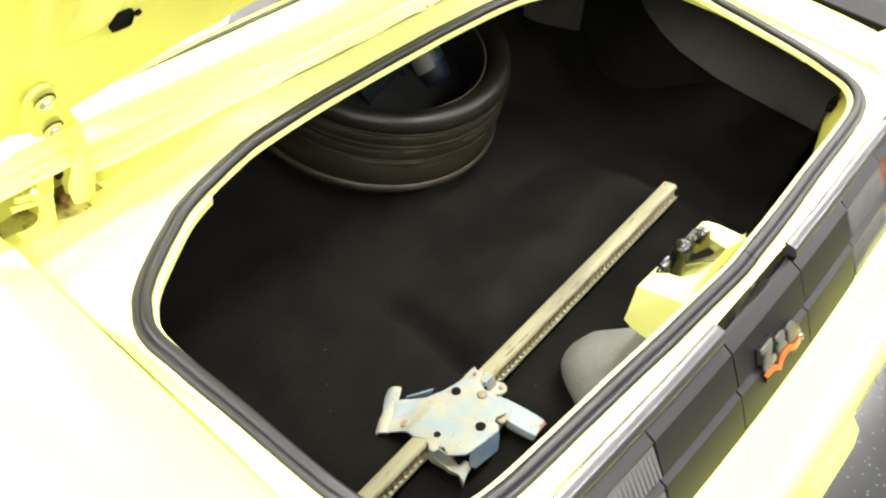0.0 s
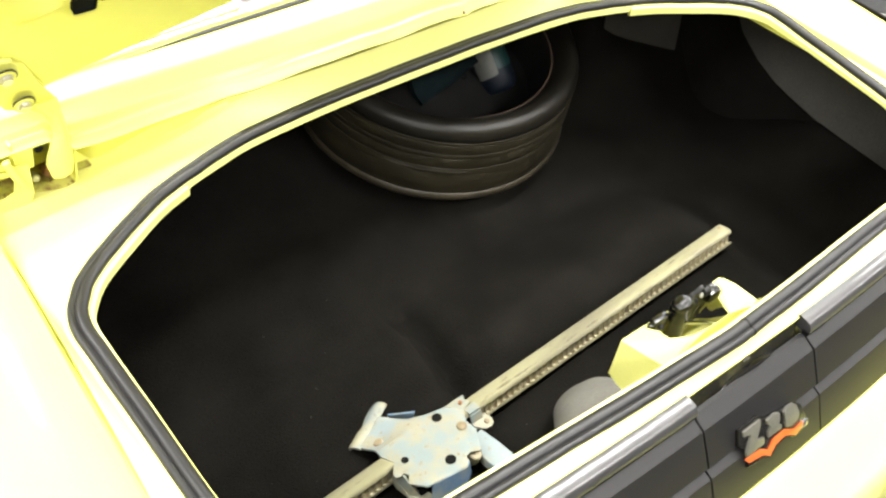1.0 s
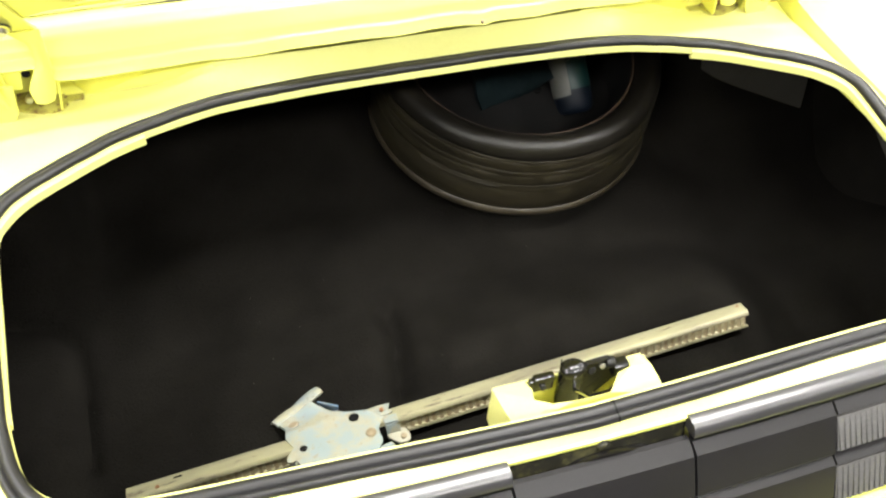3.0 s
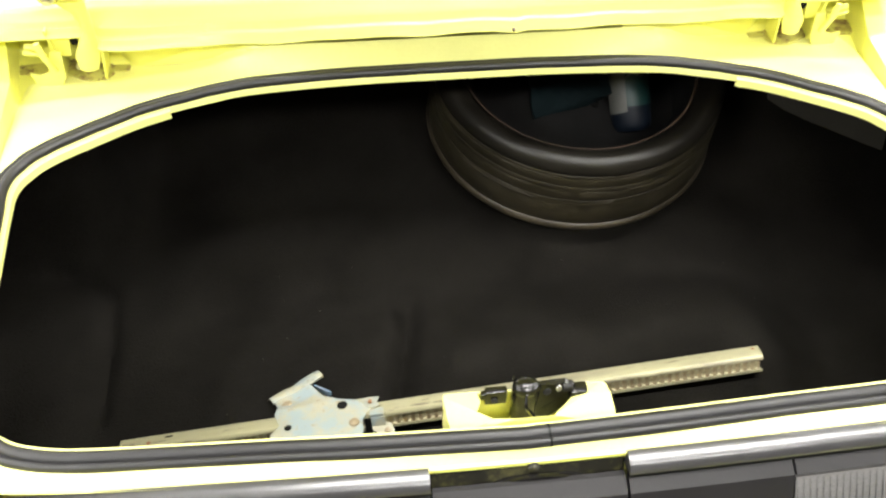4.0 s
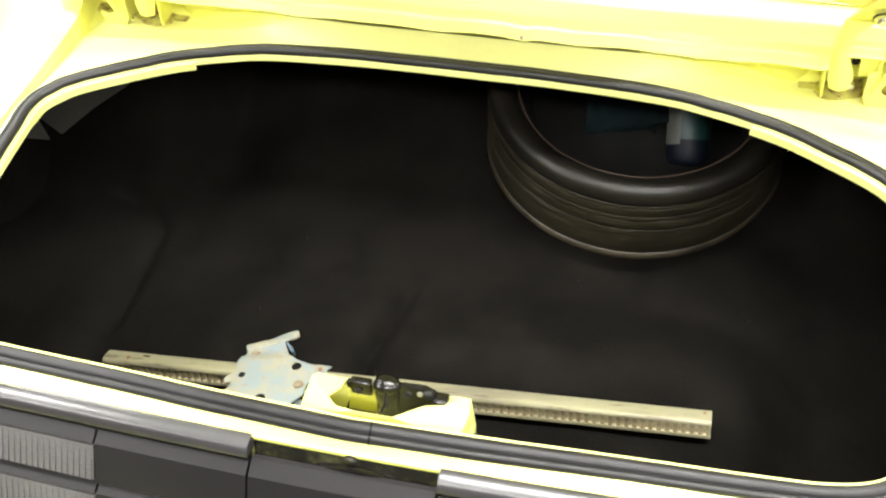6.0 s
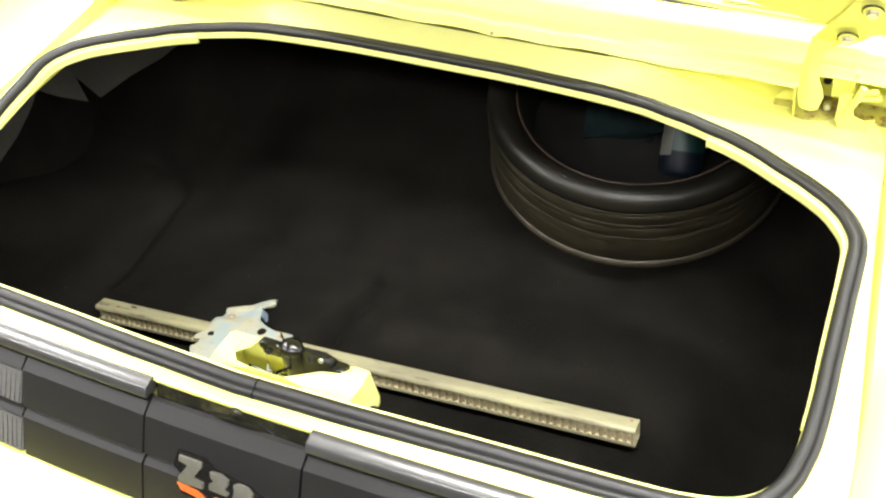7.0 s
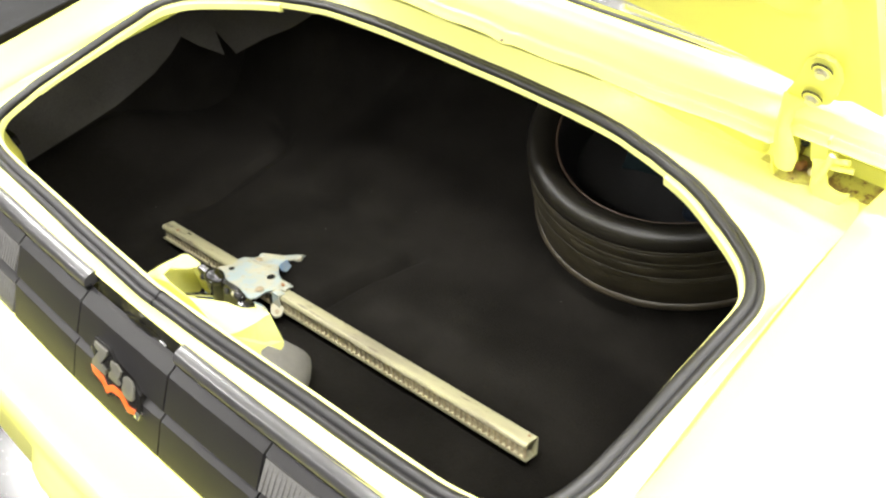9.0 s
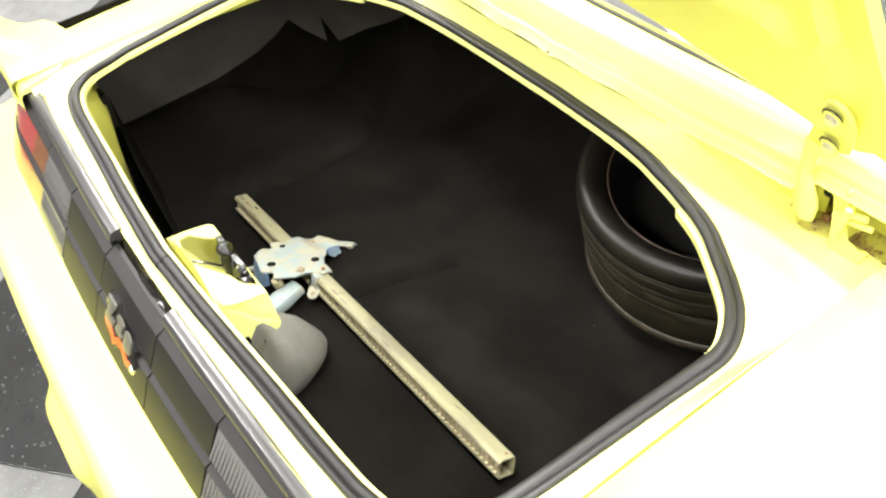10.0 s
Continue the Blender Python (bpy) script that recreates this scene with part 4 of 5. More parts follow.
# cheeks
part("cheek", slab([Vector((-.080, .020, .855)), Vector((-.080, .0565, .845)), Vector((-.079, .060, .776)), Vector((-.078, .046, .768)), Vector((-.077, .020, .764)), Vector((-.076, -.012, .768)), Vector((-.076, -.016, .861))], .0025, (1, 0, 0)), YELLOW_LIT, bracket, "", 0)
part("cheek", slab([Vector((.122, .034, .851)), Vector((.120, .0565, .844)), Vector((.123, .062, .787)), Vector((.124, .058, .779)), Vector((.125, .051, .779)), Vector((.125, .045, .790)), Vector((.125, .036, .803)), Vector((.124, .026, .803)), Vector((.123, .018, .791)), Vector((.122, .010, .780)), Vector((.120, -.006, .780)), Vector((.114, -.014, .861))], .0025, (-1, 0, 0)), YELLOW_LIT, bracket, "", 0)
rows = []
for k in range(15):
    t = -.70 + 1.70 * k / 14
    x = .020 + .098 * t
    dip = 1 - t * t
    rows.append([Vector((x, -.010, .868 - .004 * dip)), Vector((x, .002 + .006 * dip, .846 - .006 * dip)), Vector((x * .97, .014 + .006 * dip, .822 - .010 * dip)), Vector((x * .93, .026 + .008 * dip, .800 - .008 * dip)), Vector((x * .88, .044 + .006 * dip, .782 - .004 * dip)), Vector((x * .86, .058, .770))])
part("bracket_floor", loft(rows, False), YELLOW_LIT, bracket, "yellow dished floor of the bracket", 60)
part("bracket_clip", new_box(.106, .124, -.006, .012, .776, .790, bevel=.003), ENAMEL, bracket, "small black clip beside the bracket")

latch = part("trunk_latch", slab([Vector((.002, .050, .858)), Vector((.030, .054, .864)), Vector((.092, .054, .852)), Vector((.090, .050, .836)), Vector((.050, .044, .806)), Vector((.006, .044, .806))], .004, (0, -1, -.2), bevel=.001), ENAMEL, bracket, "greasy black latch mechanism")
rows = []
for h, r in ((.804, .0150), (.818, .0160), (.832, .0155), (.838, .0168), (.850, .0170), (.858, .0166), (.862, .0152), (.864, .0152), (.866, .0172), (.869, .0174), (.872, .0160), (.875, .0128), (.8775, .0070), (.878, .0020)):
    rows.append([Vector((.018 + r * 1.0 * math.cos(a) * (1 + .05 * math.sin(3 * a + h * 60)), .044 + r * .8 * math.sin(a), h)) for a in [2 * math.pi * q / 24 for q in range(24)]])
part("latch_drum", loft(rows, True, False, True), ENAMEL, latch, "greasy black drum with a rounded cap", 50)
part("latch_pin", tube([(.004, .050, .866), (.003, .050, .884)], .0009, 6), ENAMEL, latch)
part("latch_block", new_box(-.031, -.003, .044, .055, .834, .860, bevel=.004), ENAMEL, latch)
part("latch_block", new_box(-.036, -.020, .046, .054, .842, .854, bevel=.003), ENAMEL, latch)
part("latch_arm", slab([Vector((.026, .049, .868)), Vector((.040, .051, .870)), Vector((.052, .052, .866)), Vector((.066, .053, .868)), Vector((.078, .052, .862)), Vector((.082, .051, .852)), Vector((.066, .049, .846)), Vector((.050, .046, .836)), Vector((.034, .044, .826)), Vector((.024, .044, .832))], .007, (0, -1, -.1), bevel=.002), ENAMEL, latch, "greasy black latch arm", 30)
part("latch_bolt", disc(.0055, 0, .005, 14, basis((.044, .045, .856), (1, 0, 0), (0, -.9, .4)), .0015), STEEL_DARK, latch, "worn bolt on the latch arm")
part("latch_bolt", disc(.0040, 0, .004, 12, basis((.059, .046, .858), (1, 0, 0), (0, -.9, .4)), .001), ZINC, latch, "small bright bolt on the latch arm")
part("latch_lever", tube([(.034, .044, .858), (.058, .048, .856), (.078, .048, .854)], [.0026, .0022, .0026], 8), STEEL_DARK, latch, "thin worn metal lever", 50)
part("latch_roller", disc(.0065, 0, .012, 16, basis((.064, .046, .859), (0, 0, 1), (1, 0, 0)), .002), STEEL_DARK, latch, "worn metal roller")
part("latch_block", new_box(.072, .095, .036, .054, .838, .858, bevel=.005), ENAMEL, latch)
part("lock_rod", tube([(.018, .030, .842), (.019, .012, .860), (.020, -.010, .878)], .0028, 8), CHROME, latch, "bright lock rod")
part("bracket_bolt", disc(.0045, 0, .0045, 6, basis((-.019, .0440, .845), (1, 0, 0), (0, -.8, .5)), .001), STEEL_DARK, latch, "dark bolt")

PLACE[0] = Matrix.Identity(4)
# hidden rear wheels carry the body
for s in (1, -1):
    wheel = part("rear_wheel", lathe([(.20, -.09), (.28, -.10), (.31, -.09), (.328, -.06), (.33, 0), (.328, .06), (.31, .09), (.28, .10), (.20, .09)], 40, basis((s * .76, 1.02, .33), (0, 0, 1), (s, 0, 0))), TYRE_ROAD, car, "black road tyre under the rear quarter")
    part("wheel_disc", disc(.20, -.02, .06, 32, basis((s * .76, 1.02, .33), (0, 0, 1), (s, 0, 0)), .01), STEEL_DARK, wheel)


# ---- spare tyre on the trunk floor ----
PLACE[0] = CAR
TYRE_UP = Vector((.10, -.13, 1)).normalized()
TYRE = CAR.inverted() @ basis(Vector((.274, .840, .738)) - TYRE_UP * .085, (1, 0, 0), TYRE_UP)
spare = thing("spare_tyre", pose(.262, .862, .525), "dusty worn black spare tyre lying flat on carpet", "tyre")
part("sidewall", lathe([(.219, .074), (.2210, .085), (.2275, .095), (.238, .1025), (.249, .1065), (.2585, .1060), (.2655, .1010), (.2700, .0930), (.2722, .0840), (.2730, .0765), (.2716, .0750), (.258, .074), (.24, .082), (.222, .066)], 120, TYRE), TYRE_SIDE, spare, "smooth bulging upper sidewall", 60)
rows = []
for k in range(240):
    a = 2 * math.pi * k / 240
    nick = .0016 * smooth01(.22, .40, noise.noise(Vector((math.cos(a) * 34, math.sin(a) * 34, 8))))
    wob = .0008 * noise.noise(Vector((math.cos(a) * 4, math.sin(a) * 4, 2)))
    rows.append([TYRE @ Vector((r * math.cos(a), r * math.sin(a), z)) for r, z in ((.262, -.055), (.2735, -.0555), (.2762 - nick + wob, -.0575), (.2782 - .6 * nick + wob, -.0620), (.2785 + wob, -.0660), (.2768 + wob, -.0705), (.2735, -.0745), (.2690, -.0790), (.2620, -.0880), (.250, -.0990), (.236, -.1050), (.222, -.100), (.214, -.090), (.23, -.075))])
part("sidewall", loft(rows, True, True), TYRE_EDGE, spare, "lower shoulder with a rubbed, nicked edge", 60)
rows = []
for k in range(300):
    a = 2 * math.pi * k / 300
    c, d = math.cos(a), math.sin(a)
    prof = [(.2712, .0752)]
    # bands of the worn tread: (upper, lower, radius, depth of the groove below it)
    for z0, z1, r, deep in ((.0745, .0690, .2734, .0006), (.0675, .0470, .2738, .0004), (.0455, .0360, .2742, .0013), (.0330, .0120, .2745, .0006), (.0105, .0065, .2750, .0027), (.0030, -.0010, .2750, .0022), (-.0040, -.0548, .2742, .0)):
        broken = smooth01(-.15, .35, noise.noise(Vector((c * 4, d * 4, z1 * 70))))
        wander = .0007 * noise.noise(Vector((c * 7, d * 7, z1 * 40)))
        nick = .0016 * max(0.0, noise.noise(Vector((c * 30, d * 30, z0 * 90))))
        g = deep * broken
        prof += [(r - .0005, z0 + wander), (r - nick, z0 - .0010 + wander), (r - .5 * nick, .5 * (z0 + z1)), (r - .2 * nick, z1 + .0010 + wander), (r - .0005 - .4 * g, z1 + wander), (r - .0008 - g, z1 - .0010 + wander)]
    prof += [(.262, -.0552), (.246, -.05), (.246, .070)]
    rows.append([TYRE @ Vector((r * c, r * d, z)) for r, z in prof])
part("tread", loft(rows, True, True), TYRE_TREAD, spare, "brown dusty tread with worn, broken circular grooves", 40)
rim = part("wheel_rim", lathe([(.214, .068), (.2195, .082), (.216, .084), (.209, .072), (.200, .044), (.192, -.005), (.135, -.015), (.085, .010), (.030, .014), (.030, .006), (.085, .002), (.135, -.021), (.198, -.015), (.206, .044)], 72, TYRE), STEEL_DARK, spare, "dark steel rim", 40)
part("rim_edge", lathe([(.2185, .0835), (.2200, .0852), (.2175, .0858), (.2160, .0840)], 90, TYRE), RIM_EDGE, rim, "rusty rim edge", 60)
for k in range(5):
    a = 2 * math.pi * k / 5 + .3
    part("wheel_bolt_hole", disc(.008, .010, .0155, 12, TYRE @ Matrix.Translation((.057 * math.cos(a), .057 * math.sin(a), 0))), HOLE, rim)

# bottle lying tilted in the rim
BOTTLE = CAR.inverted() @ basis((.362, .785, .664), (1, .1, 0), (-.16, .62, .77))
bottle = thing("bottle", (.362, .77, .62), "dark blue bottle with green and white label in the wheel", "bottle")
prof = [(.0, -.045), (.026, -.045), (.033, -.041), (.0365, -.033), (.0375, -.02), (.0375, .100), (.034, .114), (.017, .134), (.014, .150), (.0, .150)]
bm = bmesh.new()
loft([[BOTTLE @ Vector((max(r, .0005) * math.cos(a), max(r, .0005) * math.sin(a), z)) for a in [2 * math.pi * k / 28 for k in range(28)]] for r, z in prof], True, False, False, bm)
part("bottle_body", bm, BOTTLE_BLUE, bottle, "dark blue plastic body", 50)


def wrap(r, a0, a1, lo, hi, mat, label):
    bm = bmesh.new()
    angs = [a0 + (a1 - a0) * k / 18 for k in range(19)]
    loft([[BOTTLE @ Vector((q * math.cos(a), q * math.sin(a), z)) for q, z in ((r, lo(a)), (r, hi(a)), (r - .0012, hi(a)), (r - .0012, lo(a)))] for a in angs], True, False, True, bm)
    part("label", bm, mat, bottle, label, 50)


def zigzag(a):
    return .052 + .010 * abs((a * 2.4) % 2 - 1)


wrap(.0384, -math.pi * 1.05, -math.pi * .66, lambda a: -.004 + .006 * math.cos(a), lambda a: .085, LABEL_WHITE, "white paper label")
wrap(.0384, -math.pi * .655, -math.pi * .02, lambda a: .002, zigzag, LABEL_GREEN, "green printed label with a jagged edge")
wrap(.0386, -math.pi * .655, -math.pi * .02, zigzag, lambda a: zigzag(a) + .0035, LABEL_WHITE, "white jagged line")
wrap(.0384, -math.pi * .655, -math.pi * .02, lambda a: zigzag(a) + .004, lambda a: .085, LABEL_GREEN, "green printed label above the jagged line")
part("cap", disc(.016, .145, .167, 20, BOTTLE, .002), LABEL_GREEN, bottle, "green cap")

# teal bag, folded flat and leaning against the wheel's middle
rows = []
for i in range(25):
    u = i / 24
    row = []
    for j in range(15):
        v = j / 14
        p = Vector((.173, .785, .652)).lerp(Vector((.318, .800, .694)), u).lerp(Vector((.160, .870, .735)).lerp(Vector((.330, .880, .752)), u), v)
        f = .010 * noise.noise(Vector((u * 3.2, v * 2.6, 2))) + .004 * noise.noise(Vector((u * 9, v * 8, 5)))
        row.append(p + Vector((.2 * f, -.75 * f, .65 * f)))
    rows.append(row + [p + Vector((0, .010, -.012 - .012 * math.sin(math.pi * u))) for p in row[::-1]])
bag_thing = part("cloth_bag", loft(rows, True, False, True), CLOTH, None, "", 60)
tagged(bag_thing, "crumpled teal cloth bag inside the spare wheel", "bag")


# ---- bumper jack ----
jack = thing("bumper_jack", (-.05, .21, .54), "old bumper jack with notched cream bar and pale blue head", "jack")
PLACE[0] = Matrix.Identity(4)
BL, BR = Vector((-.546, .2215, .5140)), Vector((.434, .2235, .6235))
JB = basis(BL, BR - BL, (0, .287, .958))
LEN = (BR - BL).length
W2, H2 = .0140, .0163
bm = bmesh.new()
CH = [(-W2, H2 - .0055), (-W2 + .0008, H2 - .0030), (-W2 + .0028, H2 - .0009), (-W2 + .0065, H2), (W2 - .004, H2), (W2 - .001, H2 - .001), (W2, H2 - .004), (W2, -H2 + .004), (W2 - .001, -H2 + .001), (W2 - .004, -H2), (-W2 + .003, -H2), (-W2, -H2 + .002), (-W2, -H2 + .0055), (-W2 + .002, -H2 + .0055), (-W2 + .003, -H2 + .0025), (W2 - .004, -H2 + .0025), (W2 - .0025, -H2 + .004), (W2 - .0025, H2 - .004), (W2 - .004, H2 - .0025), (-W2 + .004, H2 - .0025), (-W2 + .0025, H2 - .007), (-W2, H2 - .0082)]
loft([[JB @ Vector((x, y, z)) for y, z in CH] for x in (0, .004, LEN * .3, LEN * .6, LEN - .004, LEN)], True, False, True, bm)
bar = part("jack_bar", bm, BAR, jack, "cream plated channel bar, scuffed", 30)
tooth_bm = new_box(-.0026, .0026, -W2 + .0026, -W2 + .0050, -H2 + .0040, H2 - .0060, bevel=.0006)
box(tooth_bm, -.0030, .0030, -W2 - .0004, -W2 + .0048, -H2 + .0042, -H2 + .0086, .0014)
tooth_bm.transform(JB)
tooth = part("tooth", tooth_bm, BAR_TOOTH, bar, "", 0)
xdir = (BR - BL).normalized()
tooth.matrix_basis = Matrix.Translation(xdir * .010)
for k in range(1, 84):
    t2 = tooth.copy()
    scene.collection.objects.link(t2)
    t2.matrix_basis = Matrix.Translation(xdir * (.010 + .01165 * k))
part("channel_back", new_box(.003, LEN - .003, -W2 + .0046, -W2 + .0062, -H2 + .003, H2 - .003, m=JB), CHANNEL, bar, "brownish back of the toothed channel", 0)
part("bar_slot", new_box(-.006, .006, -.0015, .0015, .0005, .0012, m=JB @ Matrix.Translation((.075, .004, H2))), HOLE, bar, "small slot", 0)
part("bar_slot", new_box(-.003, .003, -.0025, .0025, .0005, .0012, bevel=.001, m=JB @ Matrix.Translation((.045, -.004, H2))), RUST, bar, "small rusty dent", 0)
part("bar_slot", new_box(-.002, .002, -.0016, .0016, .0005, .0012, m=JB @ Matrix.Translation((LEN - .010, .005, H2))), RUST, bar, "small rusty nick", 0)

# head: folded plate over the bar, bent apron with a curled lip, hook, flange, socket
def plate_z(x, y):
    """The head's top is a tilted sheet that bends down towards its low corner."""
    flat = .6380 + .117 * x - .188 * y
    return flat - .034 * (1 - math.exp(-max(0.0, y - .250) / .035)) * (1 - .45 * smooth01(-.285, -.24, x))


def sheet_part(name, pts, thick, mat, parent, label, lift=0.0):
    """Plate that follows plate_z, filled and finely cut so that it bends."""
    bm = bmesh.new()
    f = bm.faces.new([bm.verts.new((x, y, 0)) for x, y in pts])
    f.normal_update()
    if f.normal.z < 0:
        f.normal_flip()
    bmesh.ops.triangulate(bm, faces=[f])
    for _ in range(3):
        bmesh.ops.subdivide_edges(bm, edges=[e for e in bm.edges if e.calc_length() > .012], cuts=1)
        bmesh.ops.triangulate(bm, faces=bm.faces[:])
    for v in bm.verts:
        edge_drop = .0016 if v.is_boundary else 0.0
        v.co.z = plate_z(v.co.x, v.co.y) + lift - edge_drop + .0014 * noise.noise(Vector((v.co.x * 40, v.co.y * 40, 1)))
    r = bmesh.ops.extrude_face_region(bm, geom=bm.faces[:])
    for v in r["geom"]:
        if isinstance(v, bmesh.types.BMVert):
            v.co.z -= thick
    return part(name, bm, mat, parent, label, 40)


PLATE = [(-.182, .247), (-.194, .250), (-.216, .260), (-.236, .274), (-.250, .296), (-.262, .318), (-.282, .306), (-.300, .296), (-.315, .286), (-.308, .262), (-.312, .240), (-.304, .217), (-.317, .203), (-.318, .195), (-.312, .192), (-.305, .194),
         (-.301, .187), (-.310, .173), (-.294, .151), (-.286, .150), (-.232, .140), (-.224, .146), (-.221, .155), (-.212, .157), (-.203, .152), (-.197, .150), (-.186, .171), (-.178, .183), (-.179, .205), (-.170, .222), (-.158, .226), (-.170, .240)]
head = sheet_part("jack_head", PLATE, .0035, JACK_BLUE, jack, "pale blue folded steel head, paint worn to cream")
# curled lip along the low edge
rows = []
for k in range(13):
    t = k / 12
    p = Vector((-.317, .283, 0)).lerp(Vector((-.237, .3245, 0)), t)
    p.z = plate_z(p.x, p.y) - .004
    n = Vector((-.45, .89, 0))
    q = .62 + .30 * math.sin(math.pi * (.10 + .74 * t))
    arc = [(-.05, 0), (.25, 0), (.6, 0), (1.0, 0), (1.4, 0), (1.9, 0), (2.3, 0)]
    rows.append([p + n * (.027 * q * math.sin(a)) + Vector((0, 0, .0018 - .015 * (1 - math.cos(a)))) for a, _ in arc] + [p + n * (.024 * q * math.sin(a)) + Vector((0, 0, -.0014 - .013 * (1 - math.cos(a)))) for a, _ in arc[::-1]])
part("curled_lip", loft(rows, True, False, True), JACK_CREAM, head, "cream curled lip", 50)
# blunt lifting hook: end of the lip, stretched and rounded
rows = []
for s, w, h in ((0, .0100, .0065), (.014, .0098, .0065), (.026, .0092, .0062), (.034, .0086, .0058), (.039, .007, .0048), (.041, .004, .003)):
    o = Vector((-.256, .330, .5170)) + Vector((.92, -.08, -.26)) * s
    rows.append([o + Vector((0, w * math.cos(a), h * math.sin(a))) for a in [2 * math.pi * q / 10 for q in range(10)]])
part("hook", loft(rows, True, False, True), JACK_CREAM, head, "blunt cream lifting hook", 60)
part("edge_fin", slab([Vector((-.252, .302, .538)), Vector((-.236, .279, .556)), Vector((-.226, .270, .562)), Vector((-.226, .272, .548)), Vector((-.234, .284, .530)), Vector((-.246, .304, .522))], .0025, (.8, .55, 0), bevel=.0006), JACK_DEEP, head, "thin upright blue edge")
part("flange", slab([Vector((-.2215, .146, .581)), Vector((-.2315, .139, .581)), Vector((-.286, .149, .573)), Vector((-.291, .141, .548)), Vector((-.283, .136, .541)), Vector((-.236, .130, .545)), Vector((-.219, .141, .555))], .0028, (0, 1, .1)), JACK_DEEP, head, "blue flange folded down from the plate")
part("side_plate", slab([Vector((-.310, .205, .556)), Vector((-.307, .190, .560)), Vector((-.309, .172, .563)), Vector((-.300, .160, .545)), Vector((-.311, .170, .532)), Vector((-.314, .196, .528)), Vector((-.314, .210, .532))], .003, (1, .2, 0)), JACK_CREAM, head, "cream side plate with cut corners")
pawl = part("pawl", slab([Vector((-.314, .198, .541)), Vector((-.300, .186, .545)), Vector((-.291, .168, .547)), Vector((-.284, .150, .546)), Vector((-.287, .142, .543)), Vector((-.299, .141, .541)), Vector((-.317, .133, .537)), Vector((-.307, .149, .540)), Vector((-.314, .164, .540)), Vector((-.311, .179, .541))], .007, (0, 0, -1), bevel=.001), JACK_CREAM, head, "cream pawl with a pointed tab")
part("square_notch", new_box(-.300, -.284, .156, .170, .5472, .5480, m=None), HOLE, pawl, "square cut-out", 0)
sheet_part("collar", [(-.186, .247), (-.168, .2475), (-.151, .2465), (-.156, .236), (-.150, .229), (-.164, .226), (-.172, .228)], .0025, JACK_CREAM, head, "cream collar lying on the bar", .0016)
bm = new_box(.3835, .4050, -W2 - .0035, -W2 - .0005, -H2 - .002, H2 - .0045, bevel=.0012)
box(bm, .3830, .4040, -W2 - .0030, -W2 + .0120, H2 - .0040, H2 + .0014, .0012)
bm.transform(JB)
part("clamp_band", bm, JACK_BLUE, head, "pale blue band folded over the bar", 40)
# Solid dark box puts the shade of the gap beside the band into colour.
part("band_gap_shade", new_box(.3735, .3830, -W2 - .0020, -W2 - .0004, -H2, H2 - .006, bevel=.0006, m=JB), HOLE, head, "dark box painting the shaded gap beside the band", 0)
tab = part("clamp_tab", slab([Vector((-.166, .208, .558)), Vector((-.150, .212, .560)), Vector((-.136, .208, .559)), Vector((-.131, .197, .556)), Vector((-.133, .190, .555)), Vector((-.140, .186, .554)), Vector((-.150, .187, .554)), Vector((-.164, .199, .556))], .004, (0, 0, -1), bevel=.0012), JACK_BLUE, head, "small rounded tab at the band's foot")
part("rivet", disc(.0046, -.001, .002, 14, basis((-.142, .196, .5570), (1, 0, 0), (0, -.1, 1)), .001), RIVET, tab, "small rivet")
A, B = Vector((-.176, .168, .556)), Vector((-.162, .104, .549))
S = basis(A, B - A, (0, 0, 1))
L2 = (B - A).length
bm = bmesh.new()
loft([[S @ Vector((x, y * q + sh, z * q)) for y, z in ((-.020, -.010), (-.0225, -.002), (-.020, .007), (-.010, .011), (.006, .011), (.017, .009), (.0215, .002), (.020, -.010), (.017, -.008), (.0185, .001), (.015, .0065), (.005, .008), (-.009, .008), (-.017, .005), (-.0195, -.002), (-.017, -.008))] for x, q, sh in ((-.016, .80, .002), (0, .86, .002), (L2 * .35, 1.0, 0), (L2 * .8, .97, 0), (L2, .90, 0))], True, False, True, bm)
socket = part("handle_socket", bm, JACK_BLUE, head, "pale blue handle socket with a rusty mouth", 40)
part("socket_mouth", disc(.0165, -.003, .003, 18, basis(B, (1, 0, 0), B - A) @ Matrix.Diagonal((1.05, .62, 1, 1)), .001), RUST, socket, "rusty mouth")
part("rivet", disc(.004, -.001, .0015, 12, basis((-.176, .122, .5595), (1, 0, 0), (0, -.1, 1)), .001), RIVET, socket, "small rivet")
part("pivot", disc(.0095, -.02, .003, 18, basis((-.203, .154, .572), (1, 0, 0), (-.1, -.2, 1)), .002), BAR_TOOTH, head, "round pivot in a notch")
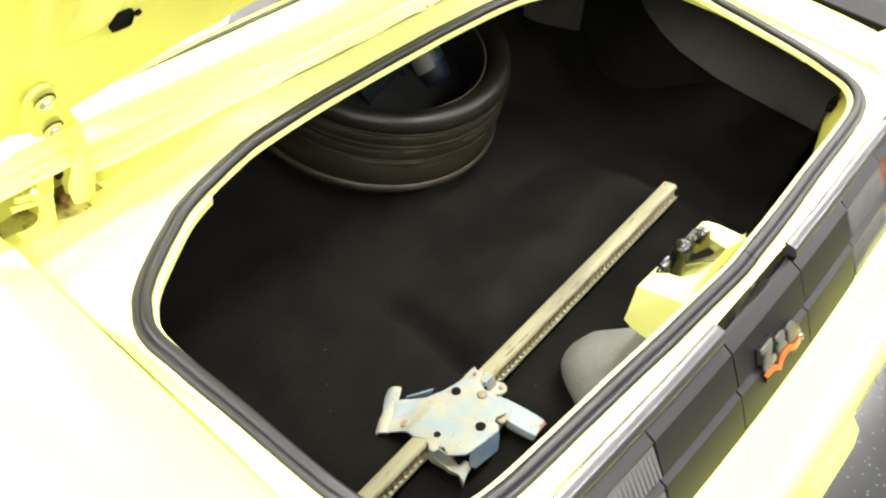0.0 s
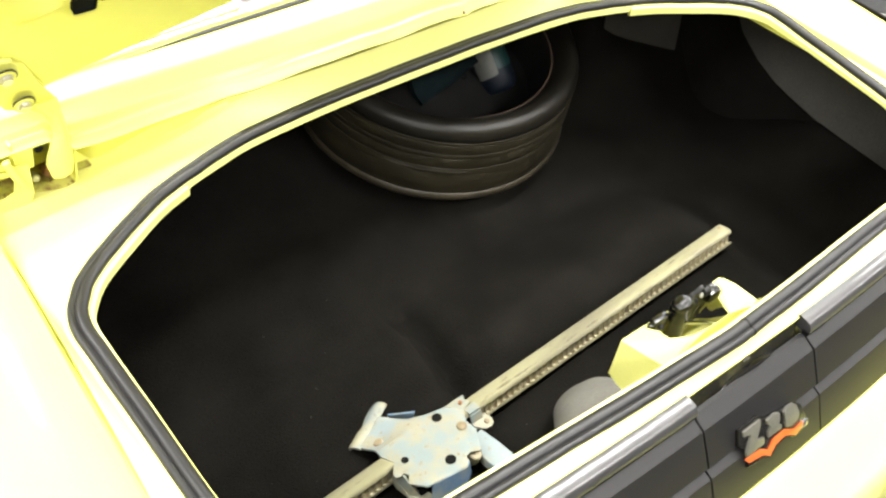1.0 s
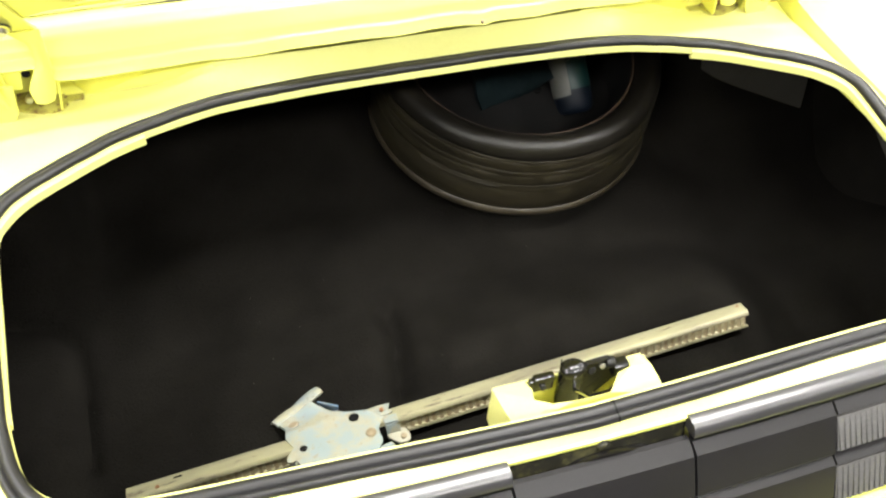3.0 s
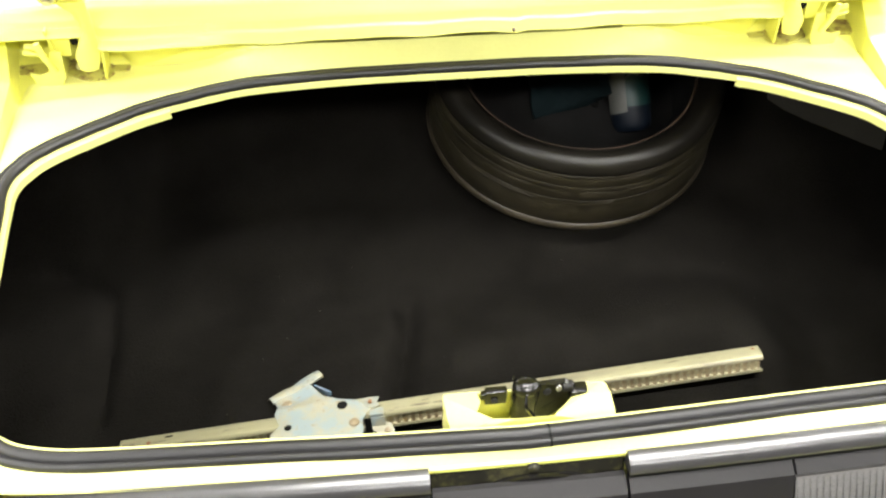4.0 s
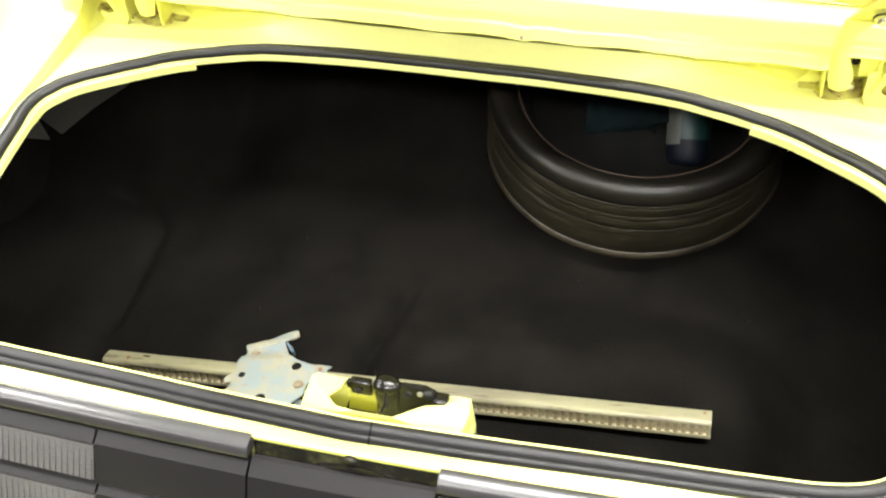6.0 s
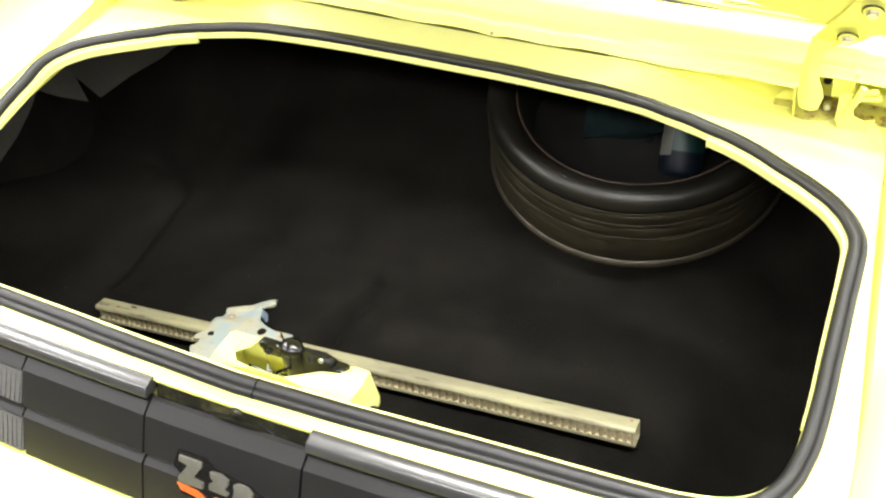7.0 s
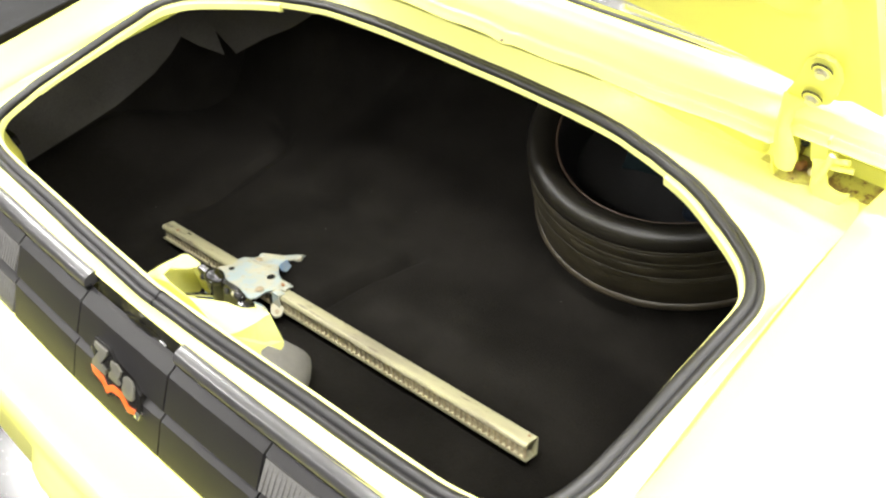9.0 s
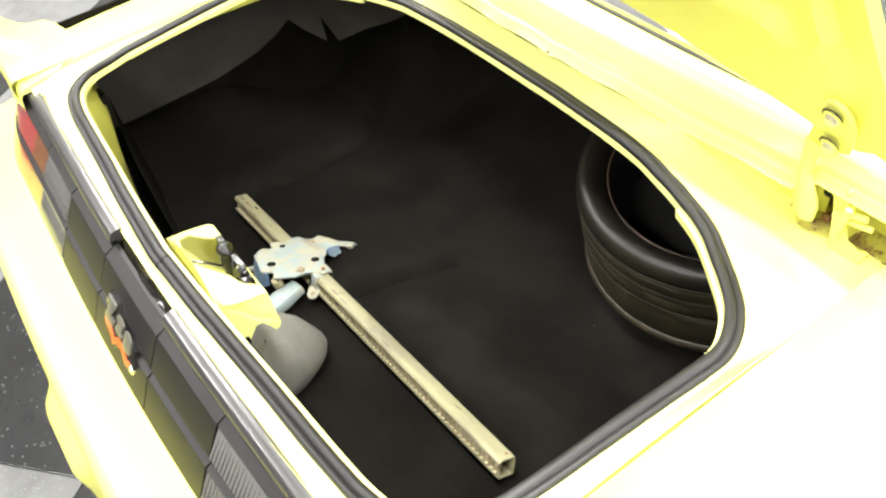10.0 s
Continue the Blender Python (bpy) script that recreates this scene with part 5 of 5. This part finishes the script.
for x, y, r, mat, lab in ((-.208, .239, .0080, HOLE, "round hole"), (-.242, .165, .0085, HOLE, "round hole"), (-.291, .209, .0058, HOLE, "small hole"), (-.166, .236, .0032, RUST, "small rusty hole")):
    up = .004 if x > -.17 else 0
    part("head_hole", disc(r, -.002, .0011, 18, basis((x, y, plate_z(x, y) + up), (1, 0, .117), (-.117, .188, 1))), mat, head, lab)
for x, y, r in ((-.191, .201, .0082), (-.294, .268, .0078)):
    part("rivet", disc(r, -.001, .0030, 18, basis((x, y, plate_z(x, y)), (1, 0, .117 if y < .25 else .3), (-.117, .188, 1) if y < .25 else (-.32, .5, 1)), .0014), RIVET, head, "flat tan rivet")

PLACE[0] = Matrix.Identity(4)
# ---- floor tiles, last ----
TS = .64
tile_mesh = {}
for key, mat in (("dark", TILE_DARK), ("light", TILE_LIGHT)):
    ob = part("tile", new_box(0, TS - .004, 0, TS - .004, -.006, 0, bevel=.0012), mat, None, "", 0)
    tile_mesh[key] = ob.data
    bpy.data.objects.remove(ob)
turn = CAR @ Matrix.Translation((-.527, -.343, 0)) @ Matrix.Rotation(radians(FLOOR_TURN), 4, "Z")
for iu in range(-12, 12):
    for iv in range(-12, 12):
        c = turn @ Vector(((iu + .5) * TS, (iv + .5) * TS, 0))
        if max(abs(c.x), abs(c.y)) > 5.1:
            continue
        ob = new("tile", tile_mesh["light" if (iu + iv) % 2 == 0 else "dark"])
        ob.matrix_basis = turn @ Matrix.Translation((iu * TS, iv * TS, 0))
        ob.parent = floor
        ob.matrix_parent_inverse = floor.matrix_basis.inverted()

# lint caught in the carpet
rng = random.Random(4)
lint = bmesh.new()
for _ in range(22):
    x, y = rng.uniform(-.7, .6), rng.uniform(.12, .62)
    r, a = rng.uniform(.0003, .0006), rng.uniform(0, 6.28)
    z = carpet_z(x, y) + .0012
    L = rng.uniform(.0008, .003)
    tube([(x, y, z), (x + L * math.cos(a), y + L * math.sin(a), z + .0005)], r * .7, 5, True, lint)
tagged(part("lint", lint, LABEL_WHITE, None, "", 0), "tiny pale lint specks scattered on the black carpet", "lint", kind="stuff")
